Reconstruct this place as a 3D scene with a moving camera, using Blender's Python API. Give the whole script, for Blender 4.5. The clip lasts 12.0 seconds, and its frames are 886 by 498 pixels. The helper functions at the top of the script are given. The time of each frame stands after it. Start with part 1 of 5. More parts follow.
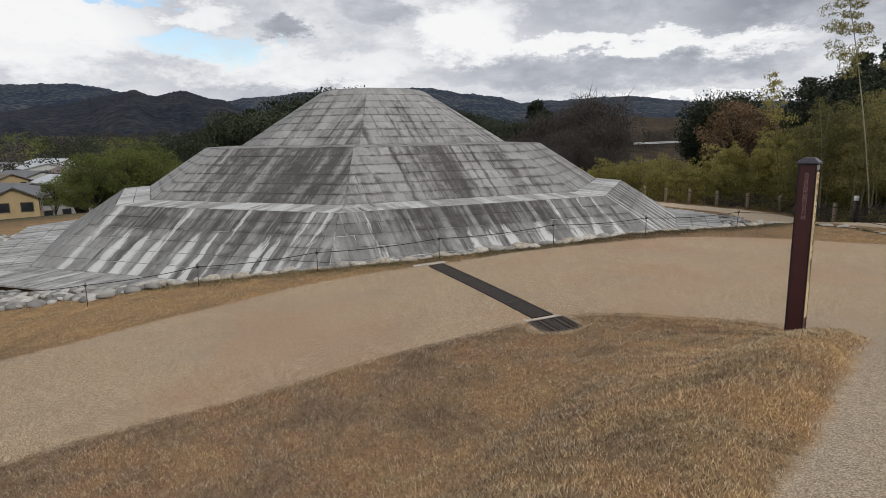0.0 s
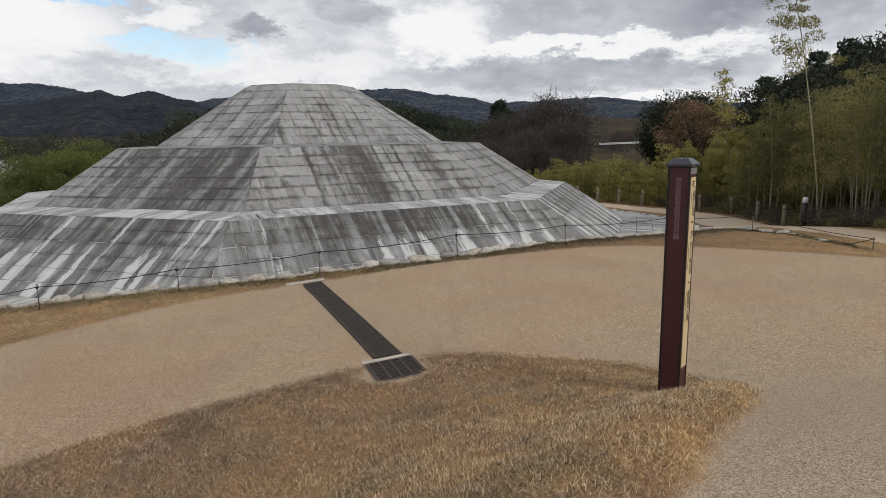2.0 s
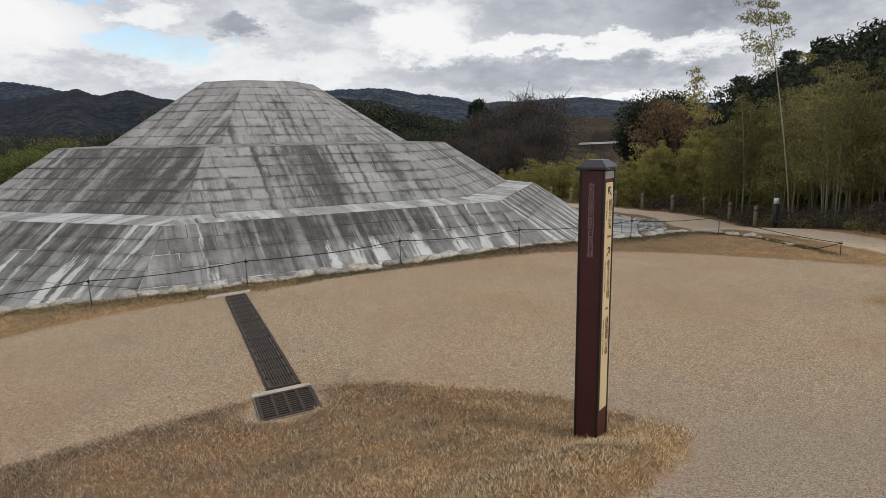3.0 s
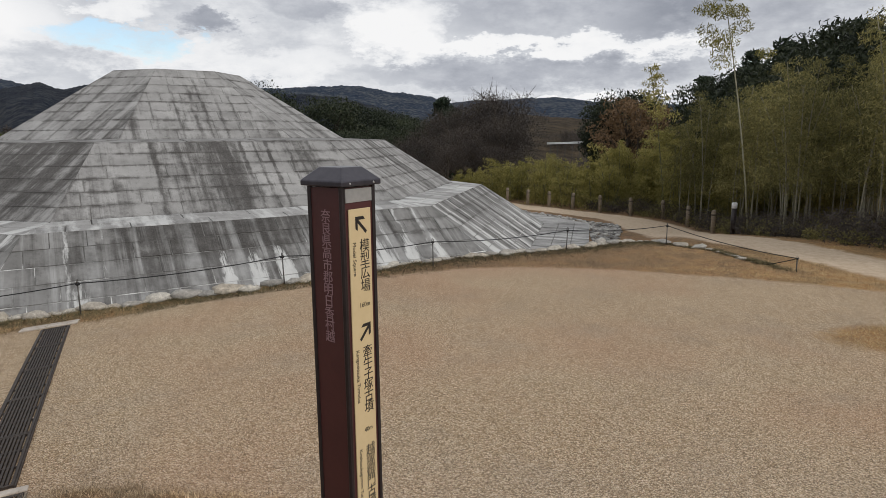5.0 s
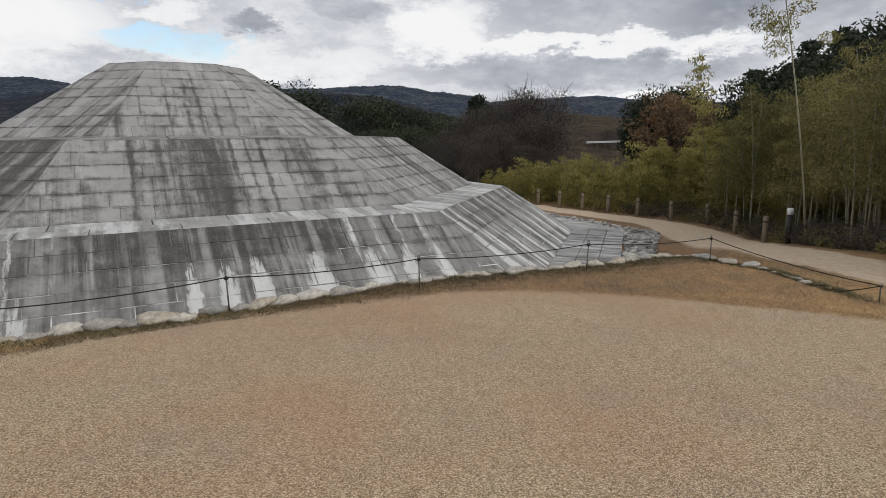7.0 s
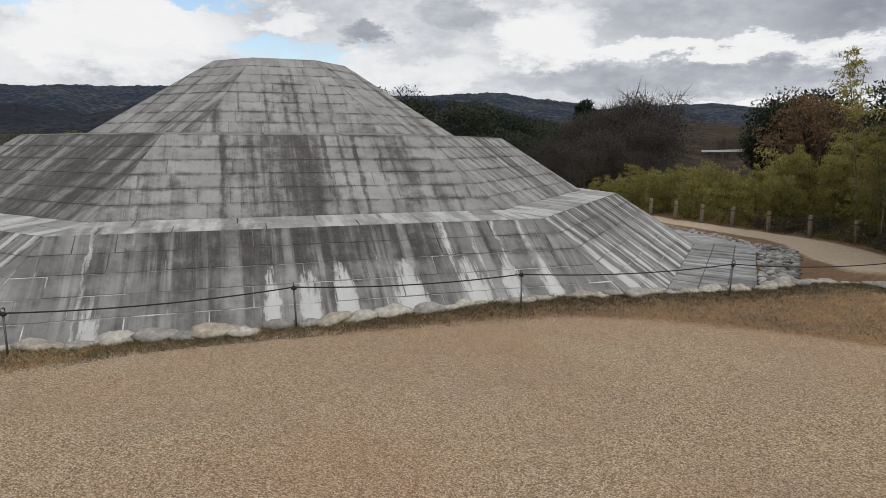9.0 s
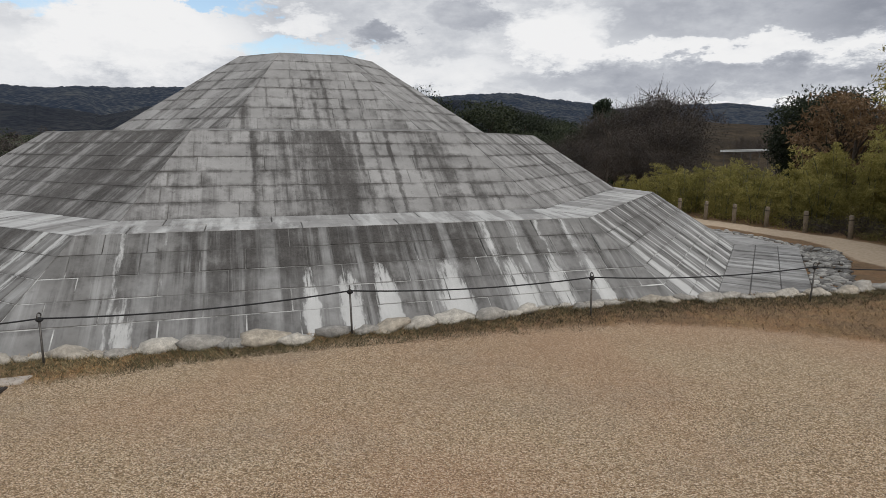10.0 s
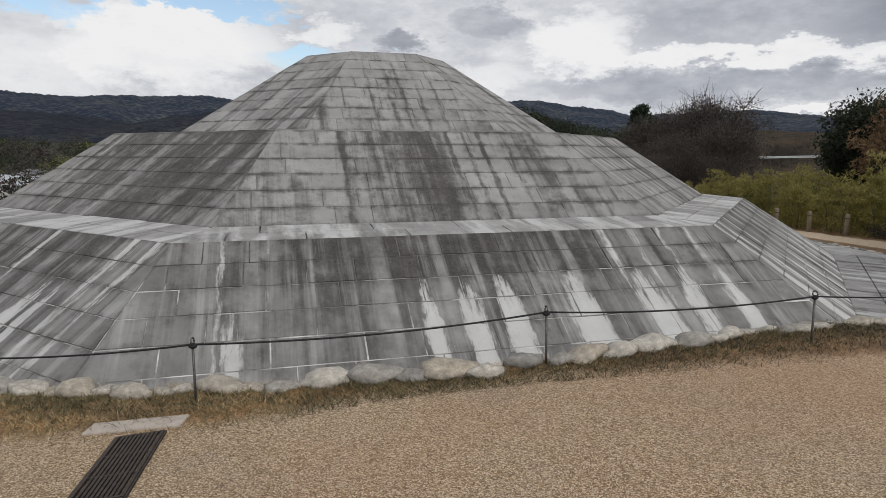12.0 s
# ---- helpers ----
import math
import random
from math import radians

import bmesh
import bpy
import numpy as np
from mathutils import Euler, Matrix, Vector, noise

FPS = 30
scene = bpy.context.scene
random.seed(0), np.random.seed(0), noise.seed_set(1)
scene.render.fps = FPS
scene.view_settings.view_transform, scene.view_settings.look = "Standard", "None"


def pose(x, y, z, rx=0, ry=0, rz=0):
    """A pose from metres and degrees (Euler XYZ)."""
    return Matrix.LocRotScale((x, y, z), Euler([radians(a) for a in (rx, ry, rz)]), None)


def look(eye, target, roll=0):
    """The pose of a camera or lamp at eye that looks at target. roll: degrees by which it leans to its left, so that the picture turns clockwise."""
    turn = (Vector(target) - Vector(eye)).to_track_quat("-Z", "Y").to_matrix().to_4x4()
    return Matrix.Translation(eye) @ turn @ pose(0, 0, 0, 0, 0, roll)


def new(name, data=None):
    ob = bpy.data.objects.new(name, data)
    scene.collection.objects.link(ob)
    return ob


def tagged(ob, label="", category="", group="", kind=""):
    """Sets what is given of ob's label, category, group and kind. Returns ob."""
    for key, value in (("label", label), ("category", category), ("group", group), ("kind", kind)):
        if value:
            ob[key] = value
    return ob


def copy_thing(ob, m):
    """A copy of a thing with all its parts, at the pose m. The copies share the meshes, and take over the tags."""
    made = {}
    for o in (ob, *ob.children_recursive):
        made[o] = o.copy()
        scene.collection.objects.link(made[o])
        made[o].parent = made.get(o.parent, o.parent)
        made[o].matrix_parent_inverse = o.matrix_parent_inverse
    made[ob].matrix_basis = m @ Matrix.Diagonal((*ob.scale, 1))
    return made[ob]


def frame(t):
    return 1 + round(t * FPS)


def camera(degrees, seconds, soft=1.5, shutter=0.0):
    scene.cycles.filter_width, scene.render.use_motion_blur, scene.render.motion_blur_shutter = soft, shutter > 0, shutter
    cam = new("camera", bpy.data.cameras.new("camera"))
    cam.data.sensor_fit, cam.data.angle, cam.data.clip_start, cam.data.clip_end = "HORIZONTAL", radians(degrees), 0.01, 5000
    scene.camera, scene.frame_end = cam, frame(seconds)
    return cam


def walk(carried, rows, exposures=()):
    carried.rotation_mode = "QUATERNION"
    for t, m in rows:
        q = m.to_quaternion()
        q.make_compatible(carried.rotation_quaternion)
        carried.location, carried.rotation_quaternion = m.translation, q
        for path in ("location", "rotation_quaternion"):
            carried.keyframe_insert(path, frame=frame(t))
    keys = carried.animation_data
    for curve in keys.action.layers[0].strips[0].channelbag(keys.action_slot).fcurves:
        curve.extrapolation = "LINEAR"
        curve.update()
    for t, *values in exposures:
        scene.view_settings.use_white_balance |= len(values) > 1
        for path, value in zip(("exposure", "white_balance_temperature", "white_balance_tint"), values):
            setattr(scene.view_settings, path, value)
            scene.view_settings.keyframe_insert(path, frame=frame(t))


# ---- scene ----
from math import atan2, cos, exp, hypot, pi, sin, sqrt, tan

cam = camera(71.64, 12.0, soft=0.75)
# seconds, place of the eye, yaw, pitch, roll
ROWS = [
    (0.0, 0.020, 0.038, 1.947, 0.06, -10.11, 0.87),
    (0.5, 0.359, 0.374, 1.937, -0.37, -10.06, 0.85),
    (1.0, 0.765, 0.697, 1.916, -0.95, -10.08, 0.88),
    (1.5, 1.075, 1.080, 1.907, -1.59, -10.08, 0.88),
    (2.0, 1.454, 1.419, 1.885, -2.31, -10.07, 0.93),
    (2.5, 1.755, 1.790, 1.875, -3.16, -10.06, 1.03),
    (3.0, 2.123, 2.105, 1.863, -3.85, -10.11, 0.93),
    (5.0, 3.287, 3.526, 1.826, -6.26, -10.26, 0.38),
    (5.5, 3.493, 4.036, 1.782, -6.72, -10.17, 0.35),
    (6.0, 3.773, 4.390, 1.793, -6.87, -10.21, 0.37),
    (6.5, 3.908, 4.776, 1.769, -6.16, -10.34, 0.23),
    (7.0, 4.069, 5.090, 1.769, -2.60, -10.30, 0.44),
    (7.5, 4.171, 5.398, 1.748, 1.68, -10.14, 0.19),
    (9.5, 3.822, 6.530, 1.556, 7.29, -9.56, -0.17),
    (10.0, 3.498, 6.716, 1.520, 7.93, -9.59, -0.15),
    (10.5, 3.182, 6.989, 1.472, 8.66, -9.44, -0.22),
    (11.0, 2.804, 7.137, 1.439, 9.31, -9.25, -0.27),
    (11.5, 2.450, 7.330, 1.422, 9.68, -9.19, -0.40),
    (12.0, 2.062, 7.343, 1.414, 9.88, -8.92, -0.11),
]
EXPOSURES = [(0.0, -0.03), (7.5, -0.06), (9.5, -0.10), (12.0, -0.14)]      # the picture darkens a little on the way
walk(cam, [(t, pose(x, y, z, 90 + pitch, roll, yaw)) for t, x, y, z, yaw, pitch, roll in ROWS],
     exposures=EXPOSURES)

# ---------------------------------------------------------------- sky, sun
world = bpy.data.worlds.new("world")
scene.world = world
world.use_nodes = True
SUN_EL, SUN_AZ = radians(34), radians(132)      # height, compass turn from +y


# clouds of the broken winter sky: bearing, height, half width, half height in degrees, weight
CLOUDS = [(-13.3, 9.5, 2.7, 1.0, -0.36), (-32.5, 8.4, 8.0, 3.6, 0.30), (-25.0, 5.6, 13.0, 1.1, -0.10), (-21.5, 10.6, 2.6, 1.2, 0.25), (-12.0, 6.3, 11.0, 1.6, 0.20), (-15.0, 4.2, 9.0, 0.9, -0.14),
          (-5.5, 11.3, 3.5, 1.6, -0.24), (2.5, 9.4, 4.0, 3.0, 0.34), (17.0, 11.0, 13.0, 3.0, -0.20), (16.0, 7.9, 15.0, 0.8, 0.36), (27.0, 7.2, 5.0, 0.9, 0.28),
          (14.0, 5.6, 15.0, 1.4, -0.26), (21.0, 3.2, 7.0, 0.5, 0.42), (-46.0, 6.5, 8.0, 3.0, 0.16), (31.0, 10.5, 10.0, 4.5, -0.26), (-38.0, 13.0, 8.0, 1.6, -0.16)]
CLEAR = [(-29.5, 11.9, 5.5, 1.2, 1.0), (-20.0, 8.0, 6.0, 1.4, 0.64), (-41.0, 11.0, 5.0, 1.4, 0.7), (-27.0, 15.0, 12.0, 1.8, 0.8)]


def sky_nodes():
    nt = world.node_tree
    nt.nodes.clear()
    N, L = nt.nodes.new, nt.links.new
    out, bg = N("ShaderNodeOutputWorld"), N("ShaderNodeBackground")
    sky = N("ShaderNodeTexSky")
    sky.sky_type, sky.sun_disc = "NISHITA", False
    sky.sun_elevation, sky.sun_rotation = SUN_EL, SUN_AZ
    sky.air_density, sky.dust_density = 1.0, 1.0
    co, sep = N("ShaderNodeTexCoord"), N("ShaderNodeSeparateXYZ")
    L(co.outputs["Generated"], sep.inputs[0])

    def m(op, a, b=None, c=None, clamp=False):
        n = N("ShaderNodeMath")
        n.operation, n.use_clamp = op, clamp
        for i, v in enumerate((a, b, c)):
            if v is None:
                continue
            if isinstance(v, (int, float)):
                n.inputs[i].default_value = v
            else:
                L(v, n.inputs[i])
        return n.outputs[0]

    comb = N("ShaderNodeCombineXYZ")
    L(sep.outputs[0], comb.inputs[0]), L(sep.outputs[1], comb.inputs[1])
    L(m("MULTIPLY", sep.outputs[2], 2.25), comb.inputs[2])

    def noise_tex(scale, detail, rough, shift, dist=0.0):
        mp = N("ShaderNodeMapping")
        mp.inputs["Location"].default_value = shift
        L(comb.outputs[0], mp.inputs[0])
        n = N("ShaderNodeTexNoise")
        n.inputs["Scale"].default_value, n.inputs["Detail"].default_value = scale, detail
        n.inputs["Roughness"].default_value, n.inputs["Distortion"].default_value = rough, dist
        L(mp.outputs[0], n.inputs["Vector"])
        return n.outputs["Fac"]

    def ramp(fac, stops):
        r = N("ShaderNodeValToRGB")
        L(fac, r.inputs[0])
        e = r.color_ramp.elements
        while len(e) < len(stops):
            e.new(0.5)
        for k, (pos, col) in zip(e, stops):
            k.position, k.color = pos, (*col, 1)
        return r.outputs[0]

    def mix(fac, a, b):
        n = N("ShaderNodeMix")
        n.data_type = "RGBA"
        if isinstance(fac, (int, float)):
            n.inputs[0].default_value = fac
        else:
            L(fac, n.inputs[0])
        L(a, n.inputs[6]), L(b, n.inputs[7])
        return n.outputs[2]

    az = m("MULTIPLY", m("ARCTAN2", sep.outputs[0], sep.outputs[1]), 57.296)      # bearing and height, degrees
    el = m("MULTIPLY", m("ARCSINE", sep.outputs[2]), 57.296)
    coarse = m("SUBTRACT", noise_tex(7.0, 6, 0.62, (2.1, 0.7, 0.2)), 0.5)
    curl = m("SUBTRACT", noise_tex(16.0, 8, 0.68, (4.4, 2.9, 1.2)), 0.5)
    az_w = m("ADD", az, m("ADD", m("MULTIPLY", coarse, 13.0), m("MULTIPLY", curl, 5.0)))
    el_w = m("ADD", el, m("ADD", m("MULTIPLY", coarse, -4.0), m("MULTIPLY", curl, 4.5)))

    def banks(rows):
        """Clouds, each a ragged bank at a bearing and height with its half width, half height and weight."""
        total = None
        for b, h, wide, high, weight in rows:
            dx = m("MULTIPLY", m("SUBTRACT", az_w, b), 1 / wide)
            dy = m("MULTIPLY", m("SUBTRACT", el_w, h), 1 / high)
            r = m("ADD", m("MULTIPLY", dx, dx), m("MULTIPLY", dy, dy))
            one = m("MULTIPLY", m("MULTIPLY_ADD", r, -1.1, 1.45, True), weight)
            total = one if total is None else m("ADD", total, one)
        return total

    tone = banks(CLOUDS)
    billow = m("MULTIPLY_ADD", m("ADD", m("MULTIPLY", coarse, 0.55), m("MULTIPLY", curl, 0.50)), 1.0, 0.56)
    cloud = ramp(m("ADD", billow, tone), [(0.08, (2.9, 3.1, 3.6)), (0.30, (4.4, 4.6, 5.1)), (0.50, (6.0, 6.2, 6.6)), (0.68, (8.0, 8.1, 8.3)), (0.86, (9.0, 9.0, 9.05))])
    open_sky = banks(CLEAR)
    gap = m("SUBTRACT", 1.0, m("MULTIPLY_ADD", m("SUBTRACT", open_sky, m("MULTIPLY", curl, 1.2)), 2.2, -0.55, True))
    tint = N("ShaderNodeMix")
    tint.data_type, tint.blend_type = "RGBA", "MULTIPLY"
    tint.inputs[0].default_value = 1
    L(sky.outputs[0], tint.inputs[6])
    tint.inputs[7].default_value = (1.5, 1.45, 1.4, 1)
    col = mix(gap, tint.outputs[2], cloud)
    L(col, bg.inputs[0])
    bg.inputs[1].default_value = 0.105
    L(bg.outputs[0], out.inputs[0])


sky_nodes()
sun = new("sun", bpy.data.lights.new("sun", "SUN"))
sun.data.energy, sun.data.angle, sun.data.color = 1.5, radians(11), (1.0, 0.965, 0.92)
sun.matrix_world = look((0, 0, 60), (60 * -sin(SUN_AZ) / tan(SUN_EL), 60 * -cos(SUN_AZ) / tan(SUN_EL), 0))
scene.view_settings.exposure = 0.0


# ---------------------------------------------------------------- materials
class Mat:
    """A node material with short ways to wire it."""

    def __init__(self, name, rough=0.85, metal=0.0, spec=0.3):
        self.mat = bpy.data.materials.new(name)
        self.mat.use_nodes = True
        self.nt = self.mat.node_tree
        self.bsdf = self.nt.nodes["Principled BSDF"]
        self.bsdf.inputs["Roughness"].default_value = rough
        self.bsdf.inputs["Metallic"].default_value = metal
        self.bsdf.inputs["Specular IOR Level"].default_value = spec
        self._obj = None

    def n(self, kind):
        return self.nt.nodes.new("ShaderNode" + kind)

    def link(self, a, b):
        self.nt.links.new(a, b)

    def put(self, v, socket):
        if isinstance(v, (int, float)):
            socket.default_value = v
        elif isinstance(v, tuple):
            socket.default_value = (*v, 1) if len(v) == 3 and socket.type == "RGBA" else v
        else:
            self.link(v, socket)

    def obj(self):
        if not self._obj:
            self._obj = self.n("TexCoord")
        return self._obj.outputs["Object"]

    def uv(self):
        if not self._obj:
            self._obj = self.n("TexCoord")
        return self._obj.outputs["UV"]

    def mapped(self, vec, scale=(1, 1, 1), loc=(0, 0, 0)):
        m = self.n("Mapping")
        m.inputs["Scale"].default_value, m.inputs["Location"].default_value = scale, loc
        self.link(vec, m.inputs[0])
        return m.outputs[0]

    def noise(self, vec, scale, detail=4, rough=0.55, dist=0.0):
        t = self.n("TexNoise")
        for k, v in (("Scale", scale), ("Detail", detail), ("Roughness", rough), ("Distortion", dist)):
            t.inputs[k].default_value = v
        self.link(vec, t.inputs["Vector"])
        return t.outputs["Fac"]

    def voronoi(self, vec, scale, feature="F1", out="Distance"):
        t = self.n("TexVoronoi")
        t.feature = feature
        t.inputs["Scale"].default_value = scale
        self.link(vec, t.inputs["Vector"])
        return t.outputs[out]

    def math(self, op, a, b=0.0, clamp=False):
        t = self.n("Math")
        t.operation, t.use_clamp = op, clamp
        self.put(a, t.inputs[0]), self.put(b, t.inputs[1])
        return t.outputs[0]

    def ramp(self, fac, stops, interp="LINEAR"):
        r = self.n("ValToRGB")
        r.color_ramp.interpolation = interp
        self.link(fac, r.inputs[0])
        e = r.color_ramp.elements
        while len(e) < len(stops):
            e.new(0.5)
        for k, (pos, col) in zip(e, stops):
            k.position = pos
            k.color = (*col, 1) if isinstance(col, tuple) else (col, col, col, 1)
        return r.outputs[0]

    def mix(self, fac, a, b, blend="MIX"):
        t = self.n("Mix")
        t.data_type, t.blend_type = "RGBA", blend
        self.put(fac, t.inputs[0]), self.put(a, t.inputs[6]), self.put(b, t.inputs[7])
        return t.outputs[2]

    def attr(self, name):
        a = self.n("Attribute")
        a.attribute_name = name
        return a.outputs["Fac"]

    def random(self):
        return self.n("ObjectInfo").outputs["Random"]

    def island(self):
        return self.n("NewGeometry").outputs["Random Per Island"]

    def color(self, v):
        self.put(v, self.bsdf.inputs["Base Color"])

    def rough(self, v):
        self.put(v, self.bsdf.inputs["Roughness"])

    def bump(self, height, strength=0.5, distance=0.01):
        b = self.n("Bump")
        b.inputs["Strength"].default_value, b.inputs["Distance"].default_value = strength, distance
        self.link(height, b.inputs["Height"])
        self.link(b.outputs[0], self.bsdf.inputs["Normal"])


def speckled(name, dark, light, scale=8.0, rough=0.85, metal=0.0, spec=0.3, bump=0.2, fine=60.0):
    """Paint, wood or stone whose colour drifts at two scales."""
    m = Mat(name, rough, metal, spec)
    v = m.obj()
    big, small = m.noise(v, scale, 4), m.noise(v, fine, 3)
    f = m.math("ADD", m.math("MULTIPLY", big, 0.65), m.math("MULTIPLY", small, 0.35))
    m.color(m.ramp(f, [(0.35, dark), (0.65, light)]))
    m.bump(small, bump, 0.004)
    return m.mat


def foliage(name, dark, mid, light, trans=0.25):
    m = Mat(name, 0.6, 0.0, 0.25)
    r = m.math("ADD", m.math("MULTIPLY", m.island(), 0.45), m.math("ADD", m.math("MULTIPLY", m.noise(m.obj(), 0.9, 2), 0.27), m.math("MULTIPLY", m.random(), 0.28)))
    c = m.ramp(r, [(0.15, dark), (0.5, mid), (0.85, light)])
    m.color(c)
    t = m.n("BsdfTranslucent")
    m.link(c, t.inputs[0])
    mx = m.n("MixShader")
    mx.inputs[0].default_value = trans
    m.link(m.bsdf.outputs[0], mx.inputs[1]), m.link(t.outputs[0], mx.inputs[2])
    m.link(mx.outputs[0], m.nt.nodes["Material Output"].inputs[0])
    return m.mat


# ---------------------------------------------------------------- building helpers
def part(name, bm, material, parent=None, label=""):
    """Links a bmesh as one mesh object under a thing or a part."""
    me = bpy.data.meshes.new(name)
    bm.to_mesh(me)
    bm.free()
    if material:
        me.materials.append(material)
    ob = new(name, me)
    if parent:
        ob.parent = parent
    if label:
        ob["label"] = label
    return ob


def soft(ob, width=0.004, segments=2):
    """Rounds the edges of a part."""
    mod = ob.modifiers.new("bevel", "BEVEL")
    mod.width, mod.segments, mod.limit_method = width, segments, "ANGLE"
    return ob


def thing(name, label, category, at=None, group="", kind=""):
    ob = new(name)
    ob.empty_display_size = 0.1
    if at is not None:
        ob.matrix_basis = at
    return tagged(ob, label, category, group, kind)


def box(bm, x0, y0, z0, x1, y1, z1, m=None):
    vs = [bm.verts.new(p) for p in ((x0, y0, z0), (x1, y0, z0), (x1, y1, z0), (x0, y1, z0), (x0, y0, z1), (x1, y0, z1), (x1, y1, z1), (x0, y1, z1))]
    if m is not None:
        for v in vs:
            v.co = m @ v.co
    for q in ((3, 2, 1, 0), (4, 5, 6, 7), (0, 1, 5, 4), (1, 2, 6, 5), (2, 3, 7, 6), (3, 0, 4, 7)):
        bm.faces.new([vs[i] for i in q])
    return vs


def tube(bm, points, radii, sides=8, caps=True):
    """A round rod through points, with a radius at each."""
    rings = []
    pts = [Vector(p) for p in points]
    for i, p in enumerate(pts):
        d = (pts[min(i + 1, len(pts) - 1)] - pts[max(i - 1, 0)]).normalized()
        a = d.orthogonal().normalized() if abs(d.z) < 0.99 else Vector((1, 0, 0))
        if abs(d.z) < 0.99:
            a = d.cross(Vector((0, 0, 1))).normalized()
        b = d.cross(a).normalized()
        r = float(radii[i] if isinstance(radii, (list, tuple)) else radii)
        rings.append([bm.verts.new(p + r * (cos(2 * pi * k / sides) * a + sin(2 * pi * k / sides) * b)) for k in range(sides)])
    for lo, hi in zip(rings, rings[1:]):
        for k in range(sides):
            f = bm.faces.new((lo[k], lo[(k + 1) % sides], hi[(k + 1) % sides], hi[k]))
            f.smooth = True
    if caps:
        bm.faces.new(rings[0][::-1]), bm.faces.new(rings[-1])


def smoothstep(a, b, x):
    t = np.clip((x - a) / (b - a), 0, 1)
    return t * t * (3 - 2 * t)


def softplus(x, k=1.0):
    return np.log1p(np.exp(np.clip(x / k, -30, 30))) * k


# ---------------------------------------------------------------- plan
CX, CY, TURN = -2.557, 23.26, radians(-65.56)      # the mound's middle; the way its near face looks
RINGS = {"top": (1.72, 3.71), "upper_foot": (4.554, 1.83), "middle_edge": (5.751, 1.776), "middle_foot": (7.761, 0.401), "ledge": (8.637, 0.328),
         "foot": (10.61, -1.0), "apron": (12.1, -1.04)}   # apothem and height of the octagons
UNEVEN = {7: (0.46, 0.991), 0: (-1.0, 0.994), 1: (2.08, 0.999), 2: (-1.74, 0.989)}   # corners set out of true: degrees, reach
BANK_X = [-9.0, -6.3, -4.9, -3.3, -1.95, -0.9, 0.6, 1.74, 3.1, 4.4, 5.6, 6.9, 7.9, 8.8, 9.6]
BANK_Y = [12.4, 11.6, 11.45, 11.35, 11.1, 10.9, 11.0, 11.4, 12.2, 13.0, 13.5, 14.0, 14.8, 15.0, 15.1]   # the boulder row


def octagon(x, y):
    """Distance from the mound's axis, measured across its faces."""
    a = None
    for k in range(8):
        d = (x - CX) * cos(TURN + k * pi / 4) + (y - CY) * sin(TURN + k * pi / 4)
        a = d if a is None else np.maximum(a, d)
    return a


def lawn_height(x, y):
    """The trodden ground, without the hollow round the mound and the valley."""
    plaza = (-0.035 - 0.115 * softplus(0.6 - x, 0.7) - 0.085 * softplus(6.3 - y, 0.6) * smoothstep(2.2, 0.2, x)
             - 0.03 * softplus(x - 6.5, 0.8) - 0.02 * softplus(y - 11.5, 0.8) * smoothstep(2, 5, x)
             - 0.115 * softplus(y - 15.0, 0.8) * smoothstep(4, 8, x))
    plaza = plaza + softplus(-1.38 - plaza, 0.08)
    s = (y - x) * 0.7071
    w = (1 - smoothstep(1.0, 3.1, s)) * (1 - smoothstep(3.7, 6.4, y))
    return plaza * (1 - w) + (0.43 + 0.0 * x) * w


def ground_height(x, y):
    x, y = np.asarray(x, float), np.asarray(y, float)
    z = lawn_height(x, y)
    # hollow in which the mound stands
    a = octagon(x, y)
    inside = smoothstep(0.0, 0.35, y - np.interp(x, BANK_X, BANK_Y)) * smoothstep(14.3, 13.4, a)
    z = z * (1 - inside) + np.minimum(z, -1.10) * inside
    # valley behind and on the left, rising again far off
    r = np.hypot(x - 4, y - 8)
    bearing = np.degrees(np.arctan2(x - 2, y))
    left = smoothstep(6, -14, bearing)
    fall = -9.2 * smoothstep(24, 110, r) * left - 5.0 * smoothstep(30, 90, r) * (1 - left) * smoothstep(75, 30, bearing)
    rise = 24 * smoothstep(260, 900, r)
    z = z + (fall + rise) * smoothstep(-30, 20, y)
    return z


def gz(x, y):
    return float(ground_height(x, y))


# ---------------------------------------------------------------- ground
GRASS_N_X = [-40.0, -3.7, -3.26, -2.53, -1.68, -1.01, -0.5, 0.0, 0.71, 1.64, 2.12, 2.86, 3.2, 3.5, 3.7, 3.85, 3.9]
GRASS_N_Y = [-8.0, 4.74, 4.96, 5.21, 5.5, 5.83, 6.07, 6.26, 6.57, 6.82, 6.71, 6.5, 6.36, 6.05, 5.7, 5.42, 4.0]      # far rim of the lawn tongue
PATH_Y = [-30.0, 0.0, 2.45, 2.97, 3.7, 4.25, 4.55, 4.95, 5.25, 5.5]
PATH_X = [-4.00, -0.48, 1.42, 1.91, 2.54, 2.98, 3.21, 3.54, 3.72, 3.90]                      # rim of the lawn along the upper walk
GRAVEL_X = [-40.0, -9.0, -5.71, -5.06, -4.1, -3.11, -2.56, -1.69, -0.8, 0.15, 0.56, 0.96, 1.48, 2.05, 2.57, 3.38, 4.45, 5.22, 5.91, 6.5, 7.14, 7.68, 8.17, 8.67, 9.0, 9.5, 14.0, 40.0]
